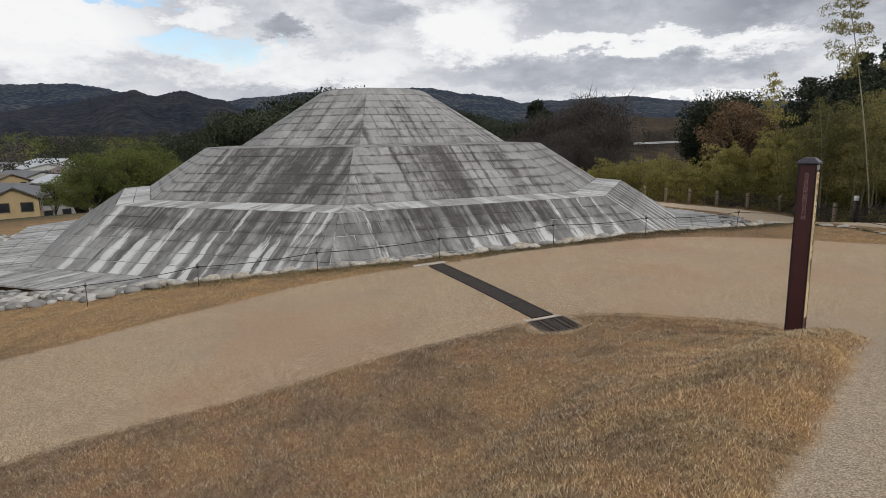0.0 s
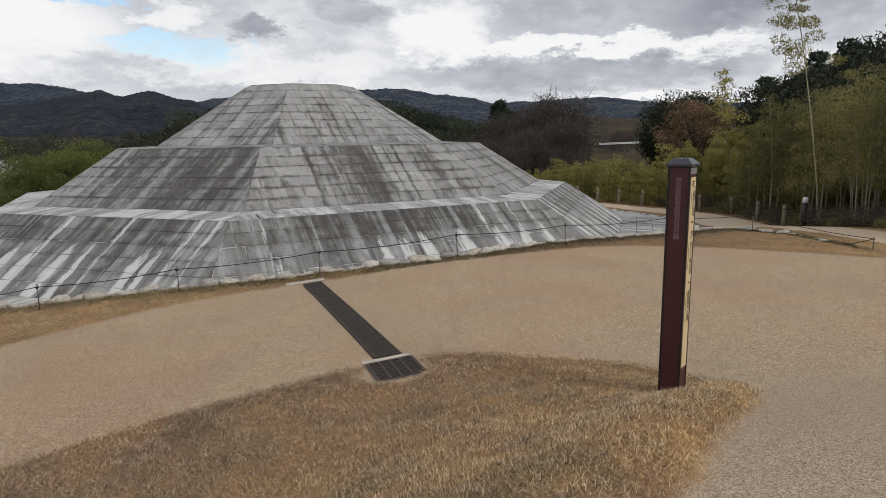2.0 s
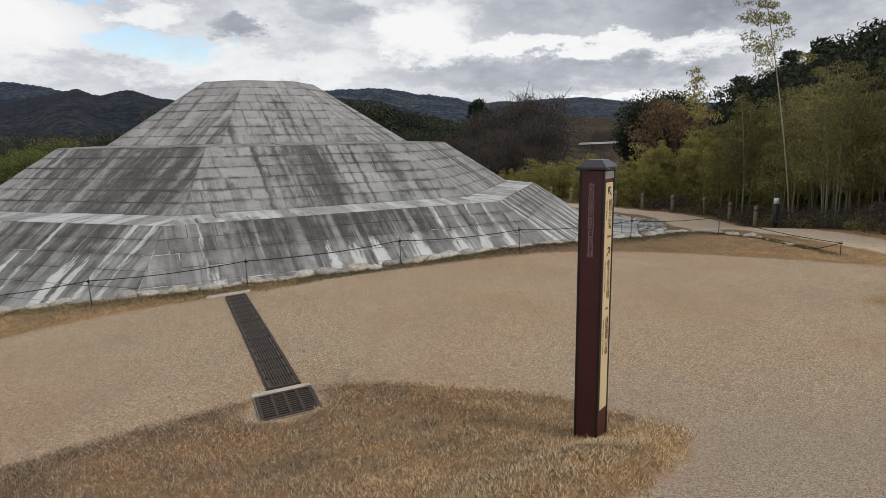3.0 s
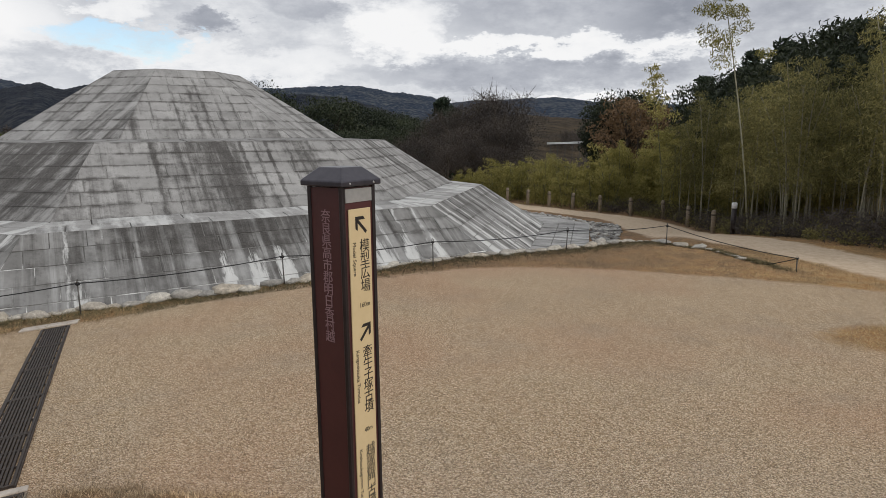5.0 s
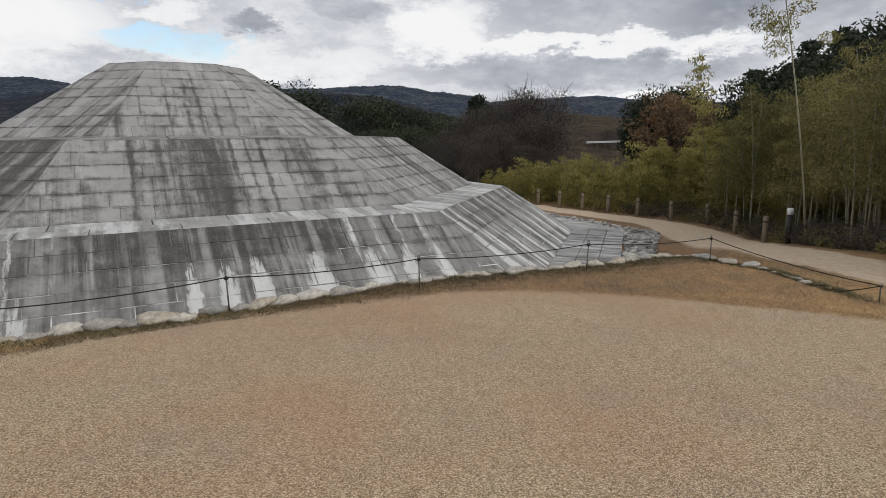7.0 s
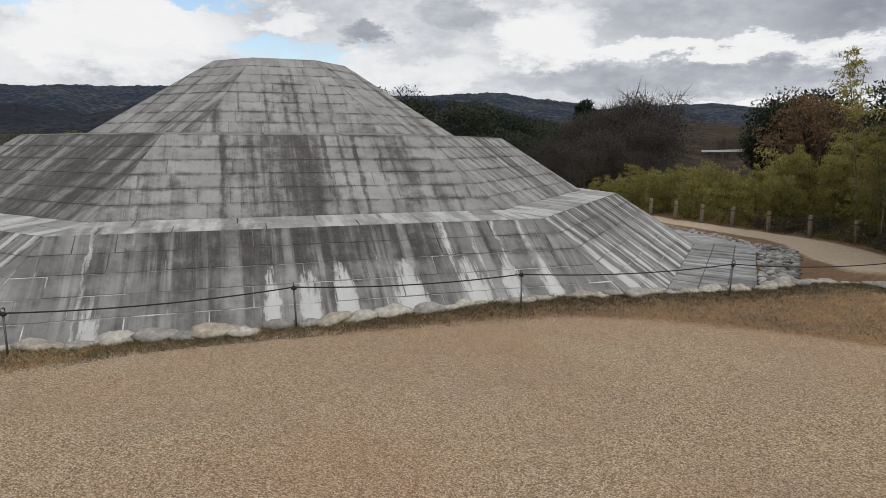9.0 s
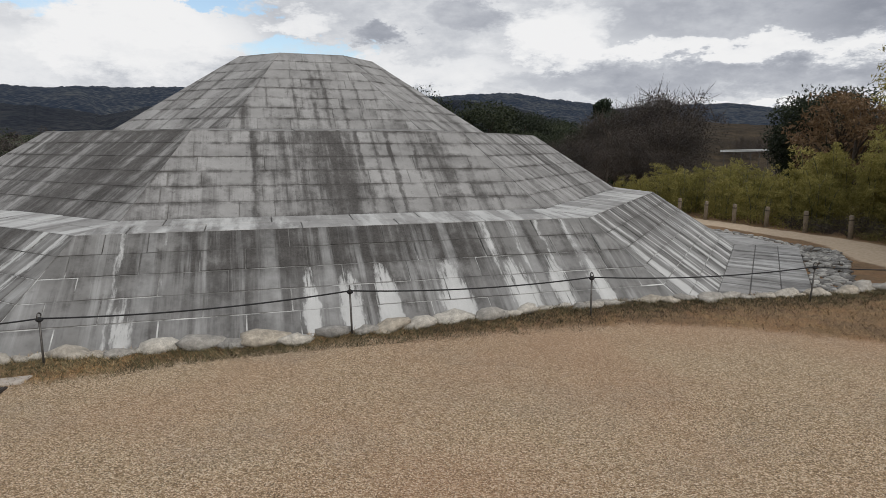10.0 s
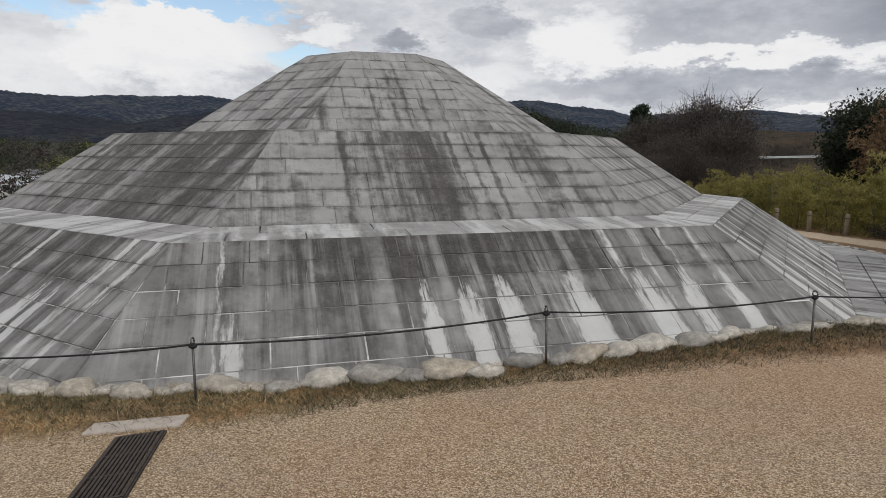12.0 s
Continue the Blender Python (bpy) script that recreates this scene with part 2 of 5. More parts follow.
GRAVEL_Y = [-8.0, 4.9, 7.52, 7.93, 8.67, 9.28, 9.7, 10.02, 10.2, 10.33, 10.53, 10.79, 11.04, 11.29, 11.48, 11.81, 12.17, 12.25, 12.1, 11.95, 11.7, 11.45, 11.25, 11.0, 10.83, 10.5, 9.0, 8.0]  # far rim of the gravel


def lawn_tongue(x, y):
    """Positive on the lawn tongue beside the sign post, in metres from its rim."""
    north = np.interp(x, GRASS_N_X, GRASS_N_Y) - y
    east = np.interp(y, PATH_Y, PATH_X) - x
    clear = np.hypot(x - 1.19, y - 6.50) - 0.29          # kept off the drain grate
    return np.minimum(np.minimum(north * 0.85, east * 0.8), clear)


def turf_lumps(x, y):
    """Uneven tufts of the turf."""
    a = np.sin(x * 5.1 + 2 * np.sin(y * 2.3) + 0.7 * y) * np.sin(y * 4.3 + x + 1.6 * np.sin(x * 1.7))
    b = np.sin(x * 13.7 + 3.1 * np.sin(y * 5.9 + x)) * np.sin(y * 12.1 + 2.7 * np.sin(x * 6.3 - y))
    return 0.011 * a + 0.012 * b


def lawn_rise(x, y):
    """Thickness of the turf, with a swell along the upper walk."""
    east = np.interp(y, PATH_Y, PATH_X) - x
    swell = 0.10 * np.exp(-((east - 0.5) / 0.36) ** 2) * smoothstep(5.3, 4.7, y) * smoothstep(2.0, 4.0, y)
    return smoothstep(0.0, 0.16, lawn_tongue(x, y)) * (0.055 + swell)


def bank_grass(x, y):
    """Positive on the grass between the gravel and the boulders."""
    d = y - np.interp(x, GRAVEL_X, GRAVEL_Y)
    patch = 0.55 - 0.55 * np.hypot((x - 8.6) / 1.15, (y - 8.6) / 0.5)
    return np.maximum(d * 0.85, patch)


WALK_Y = [6.0, 9.0, 12.6, 15.0, 18.5, 21.0, 24.0, 26.5, 30.0, 33.0, 36.0]
WALK_L = [10.6, 10.4, 10.1, 9.8, 10.7, 11.2, 11.9, 12.2, 10.3, 8.6, 7.0]
WALK_R = [13.5, 12.6, 11.6, 11.75, 12.7, 13.7, 14.15, 14.0, 11.85, 10.1, 8.4]     # rims of the beaten walk in front of the fence


def walk_path(x, y):
    """Positive on the beaten walk."""
    return np.minimum(x - np.interp(y, WALK_Y, WALK_L), np.interp(y, WALK_Y, WALK_R) - x) - 4.0 * (np.abs(y - 21) > 15)


def ground_mesh():
    def axis(lo, hi, step, far, grow):
        mid = list(np.arange(lo, hi + 1e-6, step))
        right, d = [], step
        while (right[-1] if right else hi) < far:
            d *= grow
            right.append((right[-1] if right else hi) + d)
        left, d = [], step
        while (left[-1] if left else lo) > -far:
            d *= grow
            left.append((left[-1] if left else lo) - d)
        return np.array(left[::-1] + mid + right)
    xs, ys = axis(-9, 13, 0.11, 3000, 1.12), axis(-1, 19, 0.11, 3000, 1.12)
    X, Y = np.meshgrid(xs, ys)
    Z = ground_height(X, Y)
    lawn, bank, walked = lawn_tongue(X, Y), bank_grass(X, Y), walk_path(X, Y)
    lumps = turf_lumps(X, Y)
    Z = Z + lawn_rise(X, Y) + smoothstep(0.0, 0.22, lawn) * lumps + smoothstep(0.0, 0.3, bank) * (0.015 + lumps)
    nx = len(xs)
    co = np.stack([X.ravel(), Y.ravel(), Z.ravel()], 1)
    i = np.arange(len(xs) * (len(ys) - 1)).reshape(len(ys) - 1, nx)[:, :-1].ravel()
    quads = np.stack([i, i + 1, i + 1 + nx, i + nx], 1)
    me = bpy.data.meshes.new("ground")
    me.from_pydata(co.tolist(), [], quads.tolist())
    for name, val in (("lawn", lawn), ("bank", bank), ("walked", walked), ("trodden", smoothstep(7.4, 4.6, Y) * smoothstep(-0.5, 1.0, X)), ("remote", smoothstep(24, 42, np.hypot(X - 3, Y - 12) + 0.4 * np.maximum(0, -X - 8)))):
        me.attributes.new(name, "FLOAT", "POINT").data.foreach_set("value", val.ravel().astype(np.float32))
    me.polygons.foreach_set("use_smooth", [True] * len(me.polygons))
    return me


def golden_share(m, v):
    """Straw-yellow near the upper walk and in tufts, brown elsewhere."""
    sep = m.n("SeparateXYZ")
    m.link(v, sep.inputs[0])
    d = m.math("SUBTRACT", sep.outputs[0], m.math("MULTIPLY", sep.outputs[1], 0.78))
    d = m.math("MAXIMUM", d, -4.5)
    tufts = m.math("ADD", m.math("MULTIPLY", m.noise(v, 1.9, 6, 0.7), 1.4), m.math("MULTIPLY", m.math("SUBTRACT", m.noise(v, 9, 4, 0.6), 0.5), 1.0))
    d = m.math("ADD", m.math("MULTIPLY", d, 0.12), tufts)
    far = m.ramp(m.math("MULTIPLY", sep.outputs[1], 0.1), [(0.70, 0.0), (0.85, 0.5)])
    far = m.math("MULTIPLY", far, m.ramp(m.math("ADD", m.math("MULTIPLY", sep.outputs[0], 0.05), 0.5), [(0.50, 1.0), (0.72, -0.1)]))
    return m.ramp(m.math("ADD", d, far), [(0.08, 0.0), (0.48, 0.42), (0.85, 1.0)])


def thatch(m, v, col):
    """Patches of grey, reddish and greenish thatch over the straw."""
    wear = m.ramp(m.noise(m.mapped(v, loc=(7, 2, 0)), 1.5, 5, 0.66), [(0.34, (0.74, 0.74, 0.73)), (0.47, (0.97, 0.96, 0.94)), (0.56, (1.10, 1.0, 0.92)), (0.68, (1.16, 1.15, 1.02))])
    return m.mix(1.0, col, wear, "MULTIPLY")


def ground_material():
    m = Mat("ground", 0.95, 0.0, 0.15)
    v = m.obj()
    # pale bound gravel
    cell = m.voronoi(v, 145, "F1", "Color")
    dist = m.voronoi(v, 145)
    sep = m.n("SeparateColor")
    m.link(cell, sep.inputs[0])
    pebble = m.ramp(sep.outputs[0], [(0.0, (0.11, 0.070, 0.038)), (0.25, (0.32, 0.222, 0.128)), (0.6, (0.58, 0.425, 0.268)), (0.92, (0.92, 0.76, 0.57))])
    broad = m.noise(v, 0.55, 4, 0.6)
    gravel = m.mix(0.2, pebble, m.ramp(broad, [(0.38, (0.47, 0.32, 0.195)), (0.62, (0.55, 0.405, 0.26))]))
    rosy = m.ramp(m.noise(m.mapped(v, loc=(4, 9, 0)), 0.35, 3), [(0.45, 0.0), (0.64, 0.62)])
    gravel = m.mix(rosy, gravel, m.mix(0.5, gravel, (0.50, 0.27, 0.165)))
    grey = m.ramp(m.noise(m.mapped(v, loc=(1, 3, 0)), 0.8, 5, 0.65), [(0.5, 0.0), (0.7, 0.45)])
    gravel = m.mix(grey, gravel, m.mix(0.6, gravel, (0.33, 0.295, 0.25)))
    gravel = m.mix(m.math("MULTIPLY", m.attr("trodden"), 0.75), gravel, m.mix(0.6, gravel, (0.46, 0.395, 0.32)))
    gravel = m.mix(m.ramp(dist, [(0.0, 0.0), (0.55, 0.0), (0.85, 0.75)]), gravel, (0.10, 0.07, 0.045))
    # dry lawn
    blade = m.noise(m.mapped(v, (1, 1, 1)), 55, 5, 0.7, 1.2)
    straw = m.ramp(blade, [(0.30, (0.080, 0.048, 0.024)), (0.5, (0.30, 0.19, 0.092)), (0.70, (0.56, 0.39, 0.20))])
    brown = m.ramp(blade, [(0.3, (0.075, 0.050, 0.032)), (0.7, (0.35, 0.232, 0.142))])
    grass = thatch(m, v, m.mix(golden_share(m, v), brown, straw))
    wander = m.math("MULTIPLY", m.math("SUBTRACT", m.noise(v, 6, 5, 0.7), 0.5), 0.30)
    on_lawn = m.ramp(m.math("ADD", m.math("ADD", m.attr("lawn"), wander), 0.5), [(0.46, 0.0), (0.56, 1.0)])
    on_bank = m.ramp(m.math("ADD", m.math("ADD", m.attr("bank"), wander), 0.5), [(0.46, 0.0), (0.60, 1.0)])
    dirt = m.ramp(m.noise(v, 9, 6, 0.65), [(0.3, (0.44, 0.335, 0.235)), (0.7, (0.60, 0.485, 0.36))])
    on_walk = m.ramp(m.math("ADD", m.math("ADD", m.attr("walked"), wander), 0.5), [(0.42, 0.0), (0.62, 1.0)])
    col = m.mix(on_bank, gravel, grass)
    col = m.mix(on_lawn, col, grass)
    col = m.mix(on_walk, col, dirt)
    wild = m.ramp(m.noise(v, 0.05, 8, 0.7), [(0.35, (0.016, 0.022, 0.010)), (0.5, (0.035, 0.038, 0.018)), (0.62, (0.075, 0.062, 0.034)), (0.75, (0.11, 0.10, 0.05))])
    col = m.mix(m.attr("remote"), col, wild)
    m.color(col)
    h = m.mix(m.mix(on_lawn, on_bank, (1, 1, 1)), m.math("SUBTRACT", 0.6, dist), blade)
    m.bump(h, 0.8, 0.014)
    return m.mat


ground = tagged(new("ground", ground_mesh()), "pale gravel plaza and dry winter grass", "ground", kind="structure")
ground.data.materials.append(ground_material())


# ---------------------------------------------------------------- mound
T_OCT = tan(pi / 8)
STAINS = {  # along each face: place, half width, strength
    "upper": {-1: [(-0.9, .06, .35), (-0.2, .07, .4), (0.6, .06, .35), (1.0, .10, .4), (1.5, .32, .6)],
              0: [(-1.6, .16, .55), (-0.55, .05, .5), (-0.15, .06, .65), (0.12, .05, .6), (0.48, .06, .5), (0.85, .05, .5), (1.25, .05, .3)],
              1: [(-1.0, .05, .25), (0.0, .12, .35), (0.6, .3, .3)]},
    "middle": {-1: [(1.1, 1.3, .66), (-0.9, .9, .4), (-1.9, .12, .5), (-1.3, .16, .6), (-0.75, .16, .65), (-0.25, .2, .45), (0.3, .2, .4), (0.75, .25, .5), (1.3, .4, .7), (1.95, .4, .95), (2.5, .16, .5)],
               0: [(-0.25, .8, .47), (-1.43, .07, .65), (-0.95, .12, .55), (-0.65, .15, .5), (-0.1, .16, .95), (0.12, .14, .85), (0.42, .05, .75), (0.72, .06, .5), (1.0, .06, .55), (1.45, .04, .3), (2.0, .05, .25)],
               1: [(-1.6, .05, .3), (-0.2, .12, .5), (0.25, .18, .85), (0.7, .1, .6), (1.4, .06, .4), (2.1, .06, .35)]},
    "lower": {-1: [(-2.4, .45, .8), (-1.6, .4, 1.0), (-1.05, .22, .9), (-0.1, .26, 1.0), (0.35, .24, .95), (0.75, .2, .85), (1.5, .36, 1.0), (2.1, .36, 1.0), (2.6, .12, .5)],
              0: [(-2.85, .22, .9), (-2.3, .3, .7), (-1.75, .5, 1.0), (-1.1, .5, 1.0), (-0.5, .5, 1.0), (0.1, .5, 1.1), (0.7, .45, 1.1), (1.25, .4, 1.0), (1.75, .16, .6), (2.6, .12, .5)],
              1: [(-2.9, .1, .4), (-2.3, .12, .7), (-1.6, .14, .7), (-0.9, .14, .7), (-0.2, .15, .75), (0.6, .16, .75), (1.4, .14, .7), (2.2, .14, .7), (3.0, .12, .6)]}}
LIME_TOP = {-1: [(-3.1, .3, .8), (-0.72, .2, .8), (-0.4, .1, .5), (1.05, .16, .7), (2.85, .25, .7), (3.3, .2, .7)],
            0: [(-3.15, .13, .6), (-2.62, .08, .45), (-2.0, .06, .2), (1.95, .14, .6), (2.4, .12, .6), (2.85, .14, .6), (3.3, .14, .6)],
            1: [(-3.2, .22, .8), (-2.7, .12, .7), (-1.95, .1, .8), (-1.25, .09, .8), (-0.55, .09, .75), (0.2, .1, .8), (1.0, .09, .8), (1.8, .1, .8), (2.6, .1, .8), (3.3, .12, .8)]}
LIME_LOW = {-1: [(-2.05, .2, 1.0), (-1.4, .18, 1.0), (-0.85, .14, .9), (0.1, .2, .9), (0.62, .13, .9), (2.1, .16, 1.0), (2.4, .12, .9)],
            0: [(-3.0, .2, .5), (-0.8, .13, 1.0), (-0.3, .2, .85), (0.2, .2, 1.0), (1.15, .28, 1.0), (2.15, .26, .95), (2.75, .16, .9), (3.4, .2, .8)],
            1: [(-3.3, .3, 1.0), (-2.5, .16, 1.0), (-1.6, .14, .9), (-0.7, .13, .9), (0.3, .14, .9), (1.2, .14, .9), (2.0, .15, .9), (2.9, .18, .9)]}


def face_profile(m, u, table, gain=1.0):
    """Strength along the faces, as peaks at the given places."""
    total = None
    for k, peaks in table.items():
        peaks = [(c, w * (1.2 if table is LIME_LOW else 1.0), s) for c, w, s in peaks]
        marks = sorted({round(p, 3) for c, w, s in peaks for p in (c - w, c - w / 2, c, c + w / 2, c + w)})
        level = lambda p: max(max(0.0, 1 - abs(p - c) / w) * s for c, w, s in peaks) * gain
        while len(marks) > 29:      # leave out the mark that changes least
            gaps = [abs(level(marks[i]) - (level(marks[i - 1]) + level(marks[i + 1])) / 2) for i in range(1, len(marks) - 1)]
            marks.pop(1 + gaps.index(min(gaps)))
        stops = [(0.0, 0.0)] + [((p + 5) / 10, level(p)) for p in marks]
        stops = stops[:31] + [(1.0, 0.0)]
        fac = m.math("MULTIPLY", m.math("SUBTRACT", u, 10.0 * (k + 1) - 5.0), 0.1, True)
        r = m.ramp(fac, stops)
        total = r if total is None else m.math("ADD", total, r)
    return total


def stone_material(tier):
    """Weathered grey stone slabs with runs of black growth and of lime."""
    m = Mat("stone_" + tier, 0.88, 0.0, 0.25)
    uv, v3 = m.uv(), m.obj()
    sep = m.n("SeparateXYZ")
    m.link(uv, sep.inputs[0])
    u, v = sep.outputs[0], sep.outputs[1]
    wob = m.math("MULTIPLY", m.math("SUBTRACT", m.noise(m.mapped(uv, (2.2, 1.1, 1)), 2.0, 4, 0.6), 0.5), 0.22)
    uw = m.math("ADD", u, wob)
    grain, blotch = m.noise(v3, 70, 5, 0.7), m.noise(v3, 2.3, 5, 0.62)
    tone = m.math("ADD", m.math("MULTIPLY", blotch, 0.78), m.math("MULTIPLY", m.random(), 0.22))
    base = m.ramp(tone, [(0.25, (0.120, 0.116, 0.110)), (0.5, (0.190, 0.185, 0.177)), (0.75, (0.285, 0.279, 0.268))] if tier == "lower" else
                  [(0.25, (0.200, 0.195, 0.188)), (0.5, (0.298, 0.291, 0.281)), (0.75, (0.396, 0.388, 0.376))])
    base = m.mix(m.ramp(grain, [(0.3, 0.28), (0.6, 0.0)]), base, (0.19, 0.19, 0.185))
    # runs down the slope
    fine = m.noise(m.mapped(uv, (9.0, 0.32, 1)), 1.0, 5, 0.62)
    broad = m.noise(m.mapped(uv, (2.6, 0.22, 1), (3, 5, 0)), 1.0, 4, 0.6)
    amount = {"upper": 0.75, "middle": 0.95, "lower": 1.1, "ledge": 0.4, "apron": 0.9}[tier]
    runs = m.math("MULTIPLY", m.math("MULTIPLY", m.ramp(fine, [(0.50, 0.0), (0.68, 0.9)]), amount), m.ramp(m.noise(v3, 0.9, 4, 0.6), [(0.42, 0.25), (0.62, 1.0)]))
    runs = m.math("ADD", runs, m.math("MULTIPLY", m.ramp(broad, [(0.48, 0.0), (0.64, 0.85)]), amount))
    if tier in STAINS:
        placed = face_profile(m, uw, STAINS[tier])
        ragged = m.ramp(m.noise(m.mapped(uv, (5, 0.8, 1)), 1.6, 5, 0.65), [(0.34, 0.42), (0.62, 1.5)])
        placed = m.math("MULTIPLY", placed, ragged)
        placed = m.math("MULTIPLY", placed, m.ramp(fine, [(0.32, 0.45), (0.62, 1.25)]))
        if tier == "upper":
            placed = m.math("MULTIPLY", placed, m.ramp(m.math("MULTIPLY", v, 0.29), [(0.05, 0.1), (0.35, 0.9), (0.75, 1.0)]))
        if tier == "middle":
            placed = m.math("MULTIPLY", placed, m.ramp(m.math("MULTIPLY", v, 0.4), [(0.0, 1.35), (0.35, 1.15), (0.97, 0.75)]))
        if tier == "lower":
            placed = m.math("MULTIPLY", placed, m.ramp(m.math("MULTIPLY", v, 0.4), [(0.0, 1.0), (0.315, 1.12), (0.345, 0.66), (1.0, 0.5)]))
        runs = m.math("ADD", m.math("MULTIPLY", runs, 0.6), m.math("MULTIPLY", placed, {"upper": 1.3, "middle": 1.7, "lower": 1.7}[tier]))
    step = {"upper": 0.425, "middle": 0.406, "lower": 0.396}.get(tier)
    if step:      # growth along the beds of the courses
        fr = m.math("FRACT", m.math("DIVIDE", m.math("ADD", v, m.math("MULTIPLY", wob, 0.08)), step))
        near = m.math("MULTIPLY", m.math("ABSOLUTE", m.math("SUBTRACT", fr, 0.5)), 2.0)
        patchy = m.ramp(m.noise(m.mapped(uv, (1.6, 2.2, 1), (2, 8, 0)), 2.0, 5, 0.6), [(0.45, 0.0), (0.62, 1.0)])
        runs = m.math("ADD", runs, m.math("MULTIPLY", m.ramp(near, [(0.72, 0.0), (0.97, 0.75 if tier != "lower" else 0.35)]), patchy))
        lichen = m.ramp(m.noise(v3, 11, 6, 0.7), [(0.58, 0.0), (0.70, 0.38)])
        runs = m.math("ADD", runs, lichen)
        # growth creeping in from the edges of each slab
        own = m.n("UVMap")
        own.uv_map = "own"
        side = m.n("SeparateXYZ")
        m.link(own.outputs[0], side.inputs[0])
        du = m.math("SUBTRACT", 0.5, m.math("ABSOLUTE", m.math("SUBTRACT", side.outputs[0], 0.5)))
        dv = m.math("SUBTRACT", 0.5, m.math("ABSOLUTE", m.math("SUBTRACT", side.outputs[1], 0.5)))
        rim = m.math("MINIMUM", m.math("MULTIPLY", du, 1.9), dv)
        rim = m.math("ADD", rim, m.math("MULTIPLY", m.math("SUBTRACT", m.noise(v3, 7, 5, 0.65), 0.5), 0.5))
        some = m.ramp(m.noise(v3, 0.8, 4, 0.6), [(0.44, 0.0), (0.60, 1.0)])
        runs = m.math("ADD", runs, m.math("MULTIPLY", m.math("MULTIPLY", m.ramp(rim, [(0.02, 1.0), (0.24, 0.0)]), {"upper": 0.35, "middle": 0.45, "lower": 0.6}[tier]), some))
        if tier == "lower":      # paler middles of the slabs
            runs = m.math("MULTIPLY", runs, m.math("SUBTRACT", 1.0, m.math("MULTIPLY", m.ramp(rim, [(0.18, 0.0), (0.45, 0.42)]), m.ramp(m.noise(v3, 1.3, 3), [(0.42, 0.0), (0.58, 1.0)]))))
    hair = m.ramp(m.noise(m.mapped(uv, (30.0, 0.7, 1), (5, 2, 0)), 1.0, 4, 0.6), [(0.54, 0.0), (0.66, 0.35)])
    hair = m.math("MULTIPLY", hair, m.ramp(m.noise(v3, 1.1, 4, 0.6), [(0.46, 0.0), (0.62, 1.0)]))
    runs = m.math("ADD", runs, m.math("MULTIPLY", hair, amount))
    mottle = m.ramp(m.noise(v3, 3.4, 6, 0.64, 0.4), [(0.34, 0.55), (0.52, 1.05), (0.66, 1.45)])
    runs = m.math("MULTIPLY", runs, mottle)
    film = m.ramp(m.noise(v3, 6.5, 7, 0.78), [(0.48, 0.0), (0.64, 0.24)])      # thin growth in blotches
    runs = m.math("ADD", runs, film)
    grit = m.noise(v3, 24, 7, 0.8)
    dark = m.ramp(m.math("ADD", m.math("MULTIPLY", grit, 0.65), m.math("MULTIPLY", blotch, 0.35)), [(0.36, (0.032, 0.029, 0.027)), (0.52, (0.058, 0.053, 0.049)), (0.68, (0.088, 0.081, 0.075))])
    cling = m.ramp(grit, [(0.36, 1.0), (0.66, 0.88)])
    veil = m.ramp(m.math("MULTIPLY", runs, 0.5), [(0.07, 0.0), (0.22, 0.36), (0.42, 0.74), (0.75, 0.93)])      # thick growth never quite hides the stone
    col = m.mix(m.math("MULTIPLY", veil, cling), base, dark)
    if tier == "lower":      # lime washed thinly over the lower courses
        wash = m.math("MULTIPLY", m.ramp(m.math("MULTIPLY", v, 0.4), [(0.31, 0.0), (0.38, 0.3), (1.0, 0.5)]), m.ramp(m.noise(m.mapped(uv, (1.1, 0.5, 1), (9, 3, 0)), 1.5, 5, 0.65), [(0.38, 0.0), (0.62, 0.75)]))
        col = m.mix(wash, col, (0.38, 0.38, 0.376))
        film_u = m.noise(m.mapped(uv, (3.4, 0.13, 1), (11, 6, 0)), 1.0, 6, 0.66)
        thin = m.math("MULTIPLY", m.ramp(film_u, [(0.49, 0.0), (0.60, 0.52)]), m.ramp(m.noise(v3, 1.6, 5, 0.65), [(0.36, 0.25), (0.60, 1.0)]))
        col = m.mix(thin, col, (0.43, 0.43, 0.42))
    # lime
    if tier in ("lower", "ledge", "apron"):
        edge = m.math("MULTIPLY", m.math("SUBTRACT", m.noise(m.mapped(uv, (3.2, 1.2, 1)), 2.5, 7, 0.72), 0.5), 0.5)
        if tier == "lower":
            top = m.math("MULTIPLY", face_profile(m, uw, LIME_TOP), m.ramp(m.math("MULTIPLY", v, 0.4), [(0.0, 0.75), (0.5, 0.65), (1.0, 0.75)]))
            low = face_profile(m, uw, LIME_LOW)
            th = m.ramp(m.math("MULTIPLY", v, 0.4), [(0.310, 0.0), (0.325, 0.36), (0.63, 1.0), (1.0, 1.5)])
            low = m.math("MULTIPLY", low, th)
            lime = m.math("MULTIPLY", m.math("MAXIMUM", top, low), m.ramp(m.noise(m.mapped(uv, (14, 1.3, 1), (1, 4, 0)), 1.0, 6, 0.7), [(0.34, 0.55), (0.56, 1.1)]))
            lime = m.ramp(m.math("ADD", lime, m.math("MULTIPLY", edge, m.ramp(lime, [(0.02, 0.0), (0.2, 1.0)]))), [(0.28, 0.0), (0.43, 0.85), (0.7, 1.0)])
        else:
            strip = m.noise(m.mapped(uv, (2.2, 0.4, 1), (7, 1, 0)), 1.2, 4, 0.6)
            lime = m.ramp(m.math("ADD", strip, m.math("MULTIPLY", edge, 0.4)), [(0.47 if tier == "ledge" else 0.52, 0.0), (0.6 if tier == "ledge" else 0.66, 0.85)])
